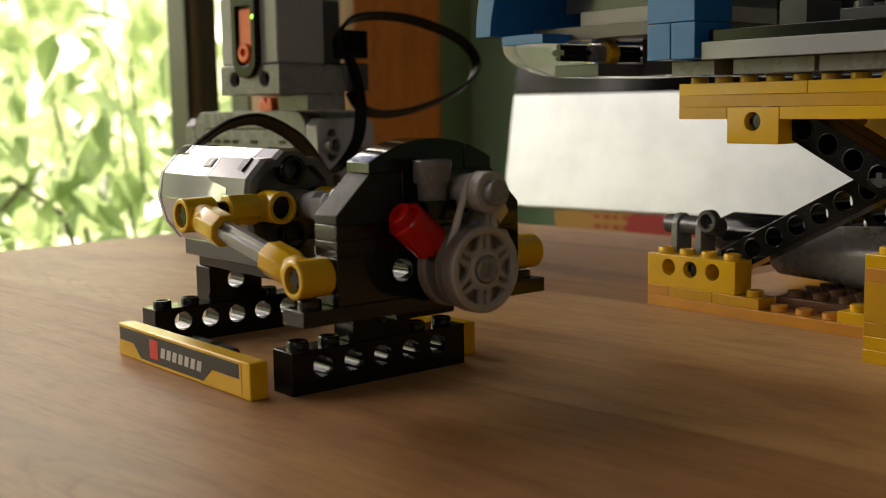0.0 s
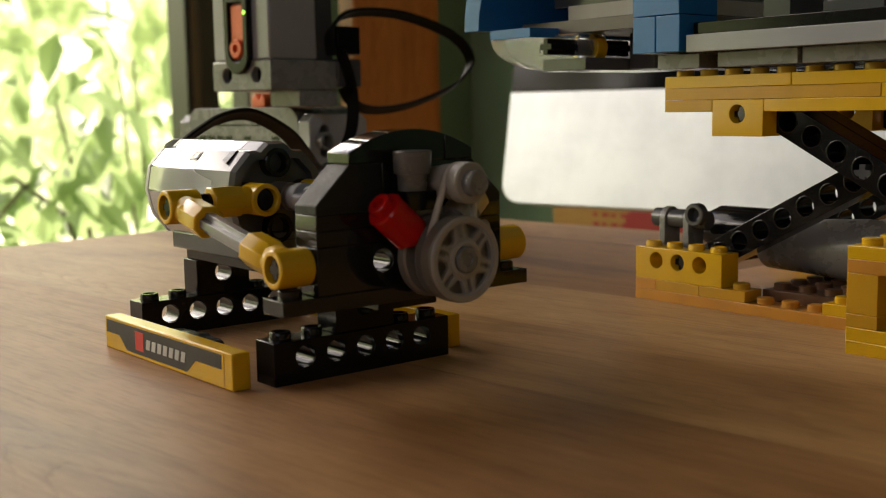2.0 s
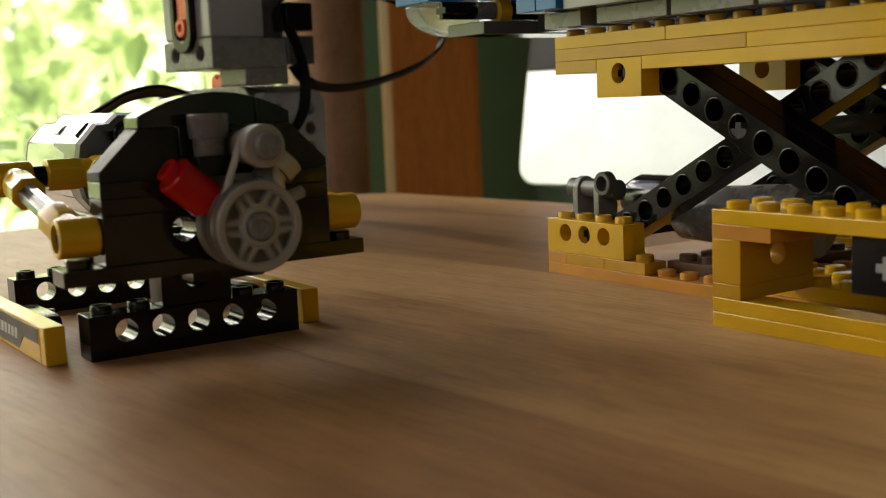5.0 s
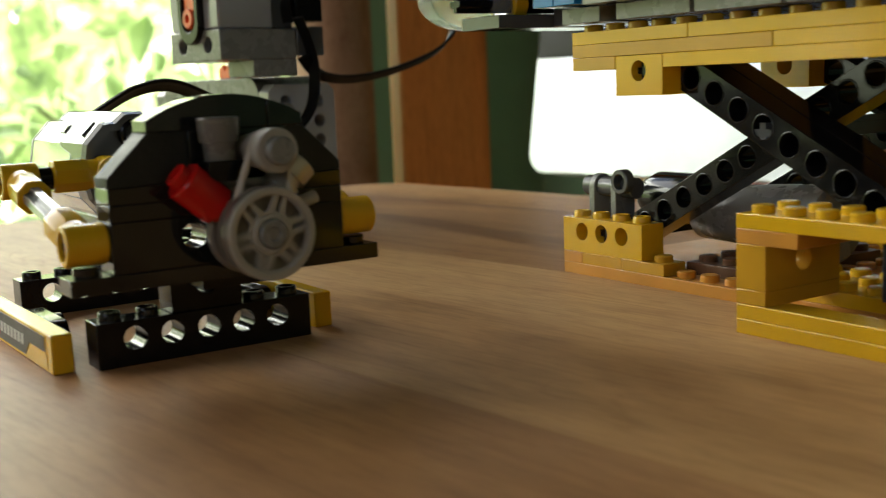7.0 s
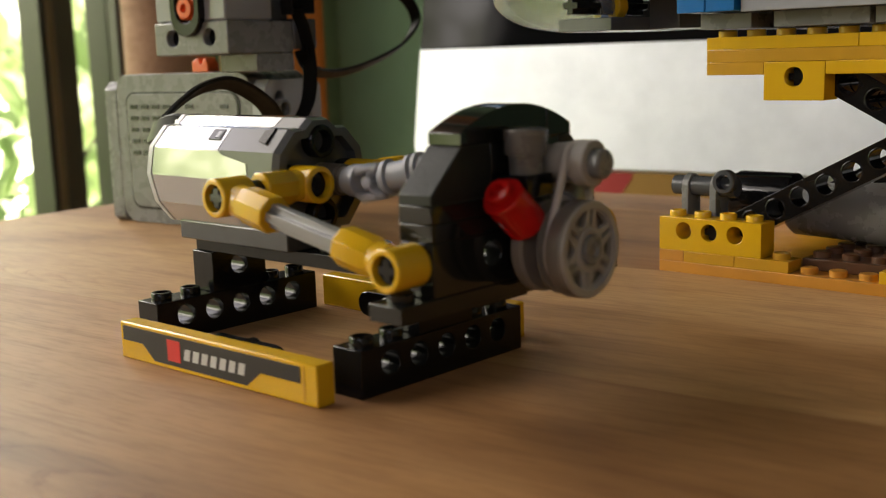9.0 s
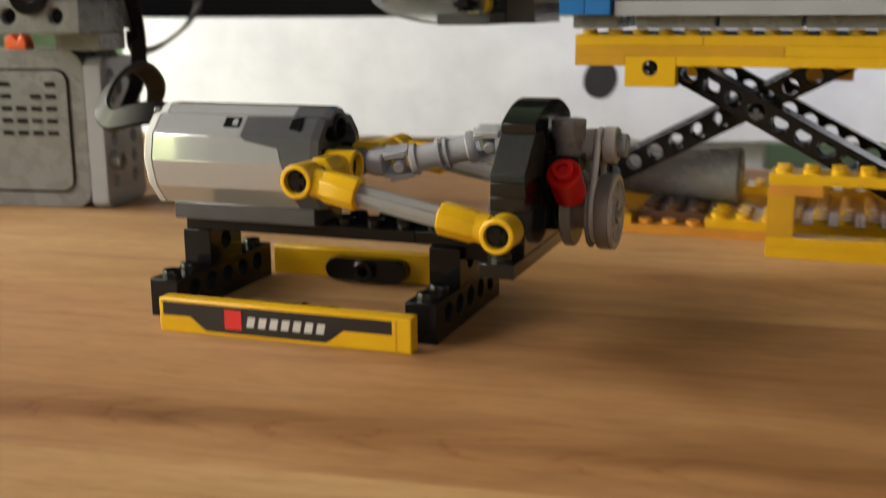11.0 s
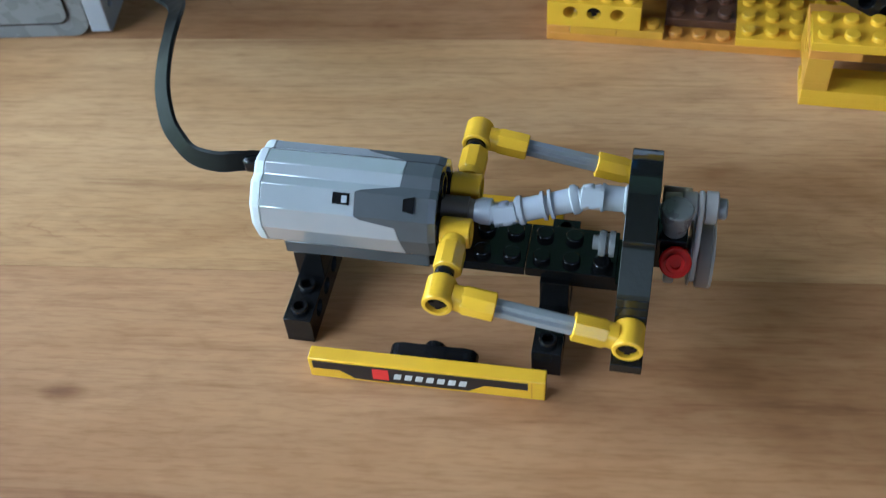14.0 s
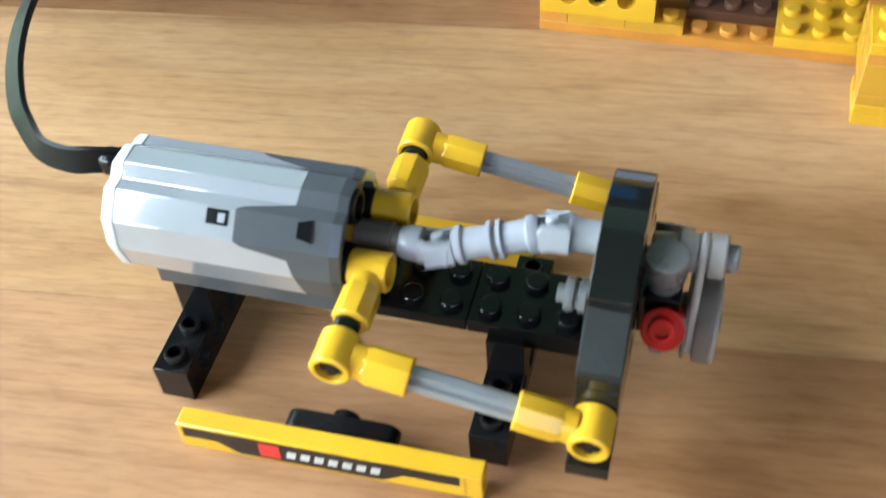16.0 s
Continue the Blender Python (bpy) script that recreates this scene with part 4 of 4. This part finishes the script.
CABLE = [(-11.2, -3, 48), (-17, -4.5, 48.5), (-23, -4.5, 47.5), (-31, -1.5, 46), (-37, 3.5, 46.5), (-41, 8, 48.5), (-44.5, 16, 52.5), (-46, 25, 56.5), (-48, 37, 57.5), (-54, 53, 51.5), (-64, 66, 44), (-78, 78, 39), (-91, 90, 36), (-102, 104, 38), (-103, 113, 48), (-103, 115, 62), (-102, 112, 74), (-101, 108, 82)]
TWIST = [(0, (0, 0.2, 1)), (0.1, (0, 0.3, 1)), (0.27, (0.8, 0.0, 0.55)), (0.45, (0.8, 0.0, 0.55)), (0.62, (1, 0.6, 0.3)), (1, (1, 0.2, 0))]
mc = mesh_object("motor_cable", ribbon(B(), CABLE, 6.2, 1.4, (0.1, 0.25, 1), TWIST), RUBBER)
tagged(mc, "black flat ribbon cable from the motor to the receiver", "cable")

# ---- the scissor lift ----
LX, LY = 49.0, 113.5
lift = thing("scissor_lift", Matrix.Identity(4), "scissor lift of yellow bricks and black beams carrying a platform", "scissor lift")
part("base_sheet", plate(B(), LX, LY, 0, 22, 11, 3.2, True, [(i, j) for i in range(22) for j in range(11) if not (4 < i < 9 or (i > 10 and j > 1))]), ORANGE_Y, lift, "amber yellow base plates", 0.15)
part("base_row_plate", plate(B(), LX, LY, 3.2, 1, 2), ORANGE_Y, lift, round_edge=0.15)
part("base_row_plate", plate(B(), LX + 8, LY, 3.2, 2, 2, studs=False), OLDYELLOW, lift, round_edge=0.15)
part("base_row_plate", plate(B(), LX + 24, LY, 3.2, 2, 1), OLDYELLOW, lift, round_edge=0.15)
part("base_row_plate", plate(B(), LX + 64, LY, 3.2, 6, 3), YELLOW, lift, round_edge=0.15)
part("base_row_plate", plate(B(), LX + 112, LY, 3.2, 8, 3), YELLOW, lift, round_edge=0.15)
part("base_row_plate", plate(B(), LX + 8, LY + 72, 3.2, 10, 2), YELLOW, lift, round_edge=0.15)
part("base_row_plate", plate(B(), LX + 88, LY + 72, 3.2, 10, 2), OLDYELLOW, lift, round_edge=0.15)
part("brown_plate", plate(B(), LX + 40, LY + 8, 3.2, 3, 6), BROWN, lift, "brown plate", 0.15)
part("holed_brick", beam_brick(B(), (LX, LY, 6.4), "x", 4), YELLOW, lift, round_edge=0.15)
part("holed_brick", beam_brick(B(), (LX, LY + 72, 6.4), "x", 4), YELLOW, lift, round_edge=0.15)
part("pivot_axle", axle(B(), (LX + 16, LY + 2, 12.2), (LX + 16, LY + 78, 12.2)), BLACK, lift)
part("back_wall", plate(B(), LX + 152, LY + 8, 3.2, 2, 8, 19.2), YELLOW, lift, "yellow brick wall", 0.15)
# open box at the front
BX, BY = LX + 85, LY - 23.5
part("box_floor", plate(B(), BX, BY, 0, 14, 2, 3.2, False), YELLOW, lift, round_edge=0.15)
part("box_floor", plate(B(), BX, BY, 3.2, 14, 1, 3.2, False), YELLOW, lift, round_edge=0.15)
part("box_side", plate(B(), BX, BY, 6.4, 1, 3, 3.2, False), OLDYELLOW, lift, round_edge=0.15)
part("holed_brick", beam_brick(B(), (BX, BY, 9.6), "y", 3, [12], False), OLDYELLOW, lift, "aged yellow brick with a hole", 0.15)
part("box_side", plate(B(), BX, BY, 19.2, 2, 3, 3.2, False), ORANGE_Y, lift, round_edge=0.15)
part("box_top", plate(B(), BX, BY, 22.4, 14, 2), YELLOW, lift, "yellow studded top plate", 0.15)
part("box_top", plate(B(), BX + 32, BY + 16, 22.4, 8, 1), YELLOW, lift, round_edge=0.15)
part("black_block", box(B(), BX + 34, BY + 1.5, 11, BX + 50, BY + 15, 22.2), BLACK, lift, "black block with a pale axle end", 0.3)
part("axle_end", axle(B(), (BX + 42, BY + 1.0, 16.6), (BX + 42, BY + 8, 16.6), 2.2, 0.8), LGREY, lift)
part("box_side", plate(B(), BX + 52, BY, 6.4, 2, 3, 16.0, False), YELLOW, lift, round_edge=0.15)


def arm(p, q, y, pitch=8.0):
    """A holed beam from p to q in the x z plane, its near face at y."""
    d = Vector((q[0] - p[0], 0, q[1] - p[1]))
    n = int(round(d.length / pitch))
    d.normalize()
    up = Vector((-d.z, 0, d.x))
    out = [(4.1 * math.cos(t), 4.1 * math.sin(t)) for t in [math.pi / 2 + k * math.pi / 8 for k in range(9)]]
    out += [(n * pitch + 4.1 * math.cos(t), 4.1 * math.sin(t)) for t in [-math.pi / 2 + k * math.pi / 8 for k in range(9)]]
    m = basis(d, up, (p[0], y + 7.6, p[1]))
    bm = slab(B(), out, [circle(k * pitch, 0, 2.75, 18) for k in range(n + 1)], 7.6, m)
    for k in range(n + 1):
        c = Vector((p[0], 0, p[1])) + d * k * pitch
        pipe(bm, (c.x, y - 0.12, c.z), (c.x, y + 1.0, c.z), 3.25, 2.6, 18)
    part("scissor_arm", bm, BLACK, lift, "black holed beam", 0.12)


for dy in (0, 8, 52):
    arm((100.2, 57.5), (195.7, 6.5), LY - 8.5 + dy)
for dy in (0, 44):
    arm((66.5, 11.6), (160.3, 61.4), LY + 8.6 + dy)
part("pivot_axle", axle(B(), (128.2, LY - 8.3, 41.2), (128.2, LY + 60, 41.2), 2.2, 0.8), DGREY, lift, "axle through the crossing beams")
# grey actuator lying between the arms
part("actuator", lathe(B(), [(0, 0), (0, 6), (2, 7.5), (16, 8), (40, 9.5), (44, 10), (45, 9), (45, 0)], basis((0, 1, 0), (0, 0, 1), (77, LY + 27, 17)), 26), MGREY, lift, "grey tapered actuator")
part("actuator_cap", lathe(B(), [(0, 0), (0, 5), (5, 7.2), (22, 7.2), (22, 0)], basis((0, 1, 0), (0, 0, 1), (56, LY + 27, 20)), 22), BLACK, lift)
for x in (52, 61):
    part("grey_link", slab(B(), [(3.6 * math.cos(t), 3.6 * math.sin(t)) for t in [k * math.pi / 8 for k in range(9)]] + [(-3.6, -9), (3.6, -9)], [circle(0, 0, 2.2, 14)], 2.2, basis((0, 1, 0), (0, 0, 1), (x, LY + 11, 24))), MGREY, lift, "grey link", 0.2)
part("link_rod", rod(B(), (48, LY + 11, 24), (68, LY + 11, 24), 2.9), DGREY, lift)
part("link_clip", pipe(B(), (66, LY + 6, 26), (66, LY + 9, 26), 3.4, 2.2), DGREY, lift)
# platform
QX, QY = 72.0, 99.0
part("platform_plate", plate(B(), QX, QY, 62.8, 5, 8, skip=[(i, j) for i in range(5) for j in range(1, 8)]), YELLOW, lift, round_edge=0.15)
part("platform_plate", plate(B(), QX + 40, QY, 62.8, 10, 8, skip=[(i, j) for i in range(10) for j in range(1, 8)]), YELLOW, lift, round_edge=0.15)
part("platform_plate", plate(B(), QX + 120, QY, 62.8, 10, 8, skip=[(i, j) for i in range(10) for j in range(1, 8)]), YELLOW, lift, round_edge=0.15)
part("platform_plate", plate(B(), QX, QY, 59.6, 8, 8, studs=False), OLDYELLOW, lift, round_edge=0.15)
part("platform_plate", plate(B(), QX + 64, QY, 59.6, 8, 8, studs=False), YELLOW, lift, round_edge=0.15)
part("platform_plate", plate(B(), QX + 128, QY, 59.6, 9, 8, studs=False), OLDYELLOW, lift, round_edge=0.15)
part("platform_plate", plate(B(), QX, QY, 56.4, 2, 2, studs=False), OLDYELLOW, lift, round_edge=0.15)
part("platform_plate", plate(B(), QX + 32, QY, 56.4, 20, 1, studs=False), YELLOW, lift, round_edge=0.15)
part("holed_brick", slab(B(), [(0, 50), (15.84, 50), (15.84, 59.5), (0, 59.5)], [circle(7.9, 55.8, 2.45)], 7.84, basis((1, 0, 0), (0, 0, 1), (QX + 16.08, QY + 7.92, 0))), YELLOW, lift, round_edge=0.15)
part("axle_end", axle(B(), (QX + 24, QY + 2, 55.8), (QX + 24, QY + 20, 55.8), 2.2, 0.8), BLACK, lift)
part("holed_brick", slab(B(), [(0, 50), (15.84, 50), (15.84, 59.5), (0, 59.5)], [circle(7.9, 55.8, 2.45)], 7.84, basis((1, 0, 0), (0, 0, 1), (QX + 16.08, QY + 59.92, 0))), YELLOW, lift, round_edge=0.15)
part("rail_brick", box(B(), QX + 64, QY + 40, 50.2, QX + 84, QY + 47, 59.4), YELLOW, lift, round_edge=0.2)

# ---- the car model on the lift ----
car = thing("toy_car", Matrix.Identity(4), "toy car of blue and grey bricks standing on the lift platform", "toy car")
for x, n in ((QX, 1.8), (QX + 20, 3), (QX + 45, 3), (QX + 70, 3), (QX + 95, 4), (QX + 128, 7)):
    part("under_plate", box(B(), x, QY - 3, 68.0, x + n * 8 - 0.3, QY + 58, 71.8), MGREY, car, "grey underside plate", 0.15)
part("grey_plate", box(B(), 86, 90.5, 71.9, QX + 190, QY + 60, 76.4), LGREY, car, "light grey long plate", 0.2)
part("black_plate", box(B(), 86.4, 93, 76.5, QX + 190, QY + 60, 79.6), BLACK, car, "black long plate", 0.2)
bm = B()
for k in range(9):
    plate(bm, QX + 30 + k * 17, QY + 2, 79.7, 1 + k % 2, 2, 3.2 + 3.2 * (k % 3 == 0))
part("inner_plate", bm, DGREY, car, "dark grey inner plates", 0.15)
part("inner_wall", box(B(), QX + 20, QY + 40, 79.7, QX + 190, QY + 48, 110), BLACK, car)
part("blue_block", plate(B(), 69, 89, 72.2, 1, 2, 9.6, False), BLUE, car, "blue brick", 0.2)
part("blue_block", plate(B(), 77.1, 89, 72.2, 1, 2, 9.6, False), BLUE, car, "blue brick", 0.2)
part("blue_block", plate(B(), 69, 89, 81.9, 2, 2, 20, False), BLUE, car, "blue brick", 0.2)
bm = B()
arc = [(2 + 30 - 30 * math.cos(t), 82 + 34 * math.sin(t)) for t in [k * math.pi / 2 / 10 for k in range(11)]] + [(32, 108.2)] + [(32 - 23 * math.cos(t), 82 + 26 * math.sin(t)) for t in [math.pi / 2 - k * math.pi / 2 / 8 for k in range(9)]]
slab(bm, arc, [], 60, basis((1, 0, 0), (0, 0, 1), (0, 146, 0)))
part("fender", bm, BLUE, car, "curved blue fender", 0.3)
part("blue_trim", box(B(), 12, 88, 79.0, 30, 150, 81.9), BLUE, car, "blue trim plate", 0.2)
bm = B()
slab(bm, [(40, 69.0)] + [(31 - 30 * math.sin(t), 80 - 11 * math.cos(t)) for t in [k * math.pi / 2 / 9 for k in range(10)]] + [(40, 80)], [], 12, basis((1, 0, 0), (0, 0, 1), (0, 110, 0)))
part("nose_dish", bm, CLEAR, car, "clear curved nose piece", 0.4)
part("nose_plate", box(B(), 26, 97, 69.0, 44, 140, 72.6), DGREY, car, "dark grey nose plate", 0.2)
part("nose_plate", box(B(), 14, 100, 80.1, 68, 150, 84.0), TAUPE, car, round_edge=0.2)
part("nose_plate", box(B(), 30, 104, 84.1, 68, 150, 88.6), OLDGREY, car, "grey nose plate", 0.2)
part("nose_plate", box(B(), 20, 108, 88.7, 68, 150, 95.0), DGREY, car, round_edge=0.2)
part("nose_wall", box(B(), 44.2, 116, 69.2, 54, 150, 80), DGREY, car, round_edge=0.2)
part("nose_wall", box(B(), 54.2, 114, 76, 68, 150, 80), MGREY, car, round_edge=0.2)
part("hub_axle", axle(B(), (37.5, 87, 75.8), (37.5, 122, 75.8), 2.4, 0.9), BLACK, car, "black axle", 0.15)
part("yellow_bush", pipe(B(), (37.5, 105, 75.8), (37.5, 109.5, 75.8), 4.0, 2.2), YELLOW, car, "yellow bush")

# ---- monitor, desk, carton ----
desk = thing("desk", pose(0.05, 0.5, -0.115, 0, 0, 10), "dark desk behind the table", "desk")
part("desktop", box(B(), -520, -170, -30, 900, 300, 0), DESK_MAT, desk, round_edge=2)
for x in (-480, 860):
    part("leg", box(B(), x - 25, -120, ZF + 115, x + 25, 250, -30.1), DESK_MAT, desk, round_edge=2)
mon = thing("computer_monitor", Matrix.Translation((-0.300, 0.371, -0.007)) @ pose(0, 0, 0, 0, 0, 10) @ pose(0, 0, 0, -10, 0, 0), "large monitor with pale metal chin and black glass screen", "monitor")


part("chin", slab(B(), rounded(0, 0, 640, 76, 14, True, False), [], 22, basis((1, 0, 0), (0, 0, 1), (0, 22, 0))), ALU, mon, "pale aluminium chin", 1.0)
part("screen_glass", slab(B(), rounded(0, 76.3, 640, 490, 14, False, True), [], 22, basis((1, 0, 0), (0, 0, 1), (0, 22.2, 0))), SCREEN, mon, "glossy black screen", 1.0)
bm = B()
slab(bm, [(315 + 10.5 * math.cos(radians(k * 20)) * (1 + 0.05 * math.sin(radians(k * 40))), 37 + 12 * math.sin(radians(k * 20))) for k in range(18)], [], 0.3, basis((1, 0, 0), (0, 0, 1), (0, -0.05, 0)))
part("dark_mark", bm, PRINT_BLACK, mon, "plain dark round mark")
part("stand", box(B(), 220, 40, -115, 420, 60, 200), ALU, mon, round_edge=3)

carton = thing("carton", pose(-0.40, 0.52, -0.118, 0, 0, 8), "ochre cardboard carton with red print", "carton")
part("carton_body", box(B(), 0, 0, 0, 470, 180, 116), CARTON, carton, round_edge=1.5)
bm = B()
slab(bm, [(118 + 44 * math.cos(radians(k * 20)) * (1 + 0.12 * math.sin(k * 2.1)), 86 + 30 * math.sin(radians(k * 20)) * (1 + 0.1 * math.cos(k * 1.7))) for k in range(18)], [], 0.5, basis((1, 0, 0), (0, 0, 1), (0, -0.1, 0)))
part("red_print", bm, CARTON_RED, carton, "red printed patch")
bm = B()
for r in range(3):
    for c in range(4):
        box(bm, 42 + 9 * c, -0.6, 94 - 8 * r, 48 + 9 * c - (c + r) % 2 * 2, -0.1, 97 - 8 * r)
part("print_bars", bm, CARTON_RED, carton, "small red printed bars")

# ---- what moves ----


def motions():
    step = 1.0 / 30
    for ob, base, speed in ((big_wheel, Matrix.Translation((PX * MM, PY * MM, BZ * MM)) @ AX, 606.0), (upper_axle, Matrix.Translation((PX * MM, SY * MM, SZ * MM)) @ AX, 1090.0),
                            (motor_out, Matrix.Translation(J1 * MM) @ AX, 1090.0), (end_out, Matrix.Translation(J2 * MM) @ AX, 1090.0), (mid_shaft, MID_AT, 1090.0)):
        walk(ob, [(k * step, base @ pose(0, 0, 0, 0, 0, (speed * k * step) % 360.0)) for k in range(481)])


motions()
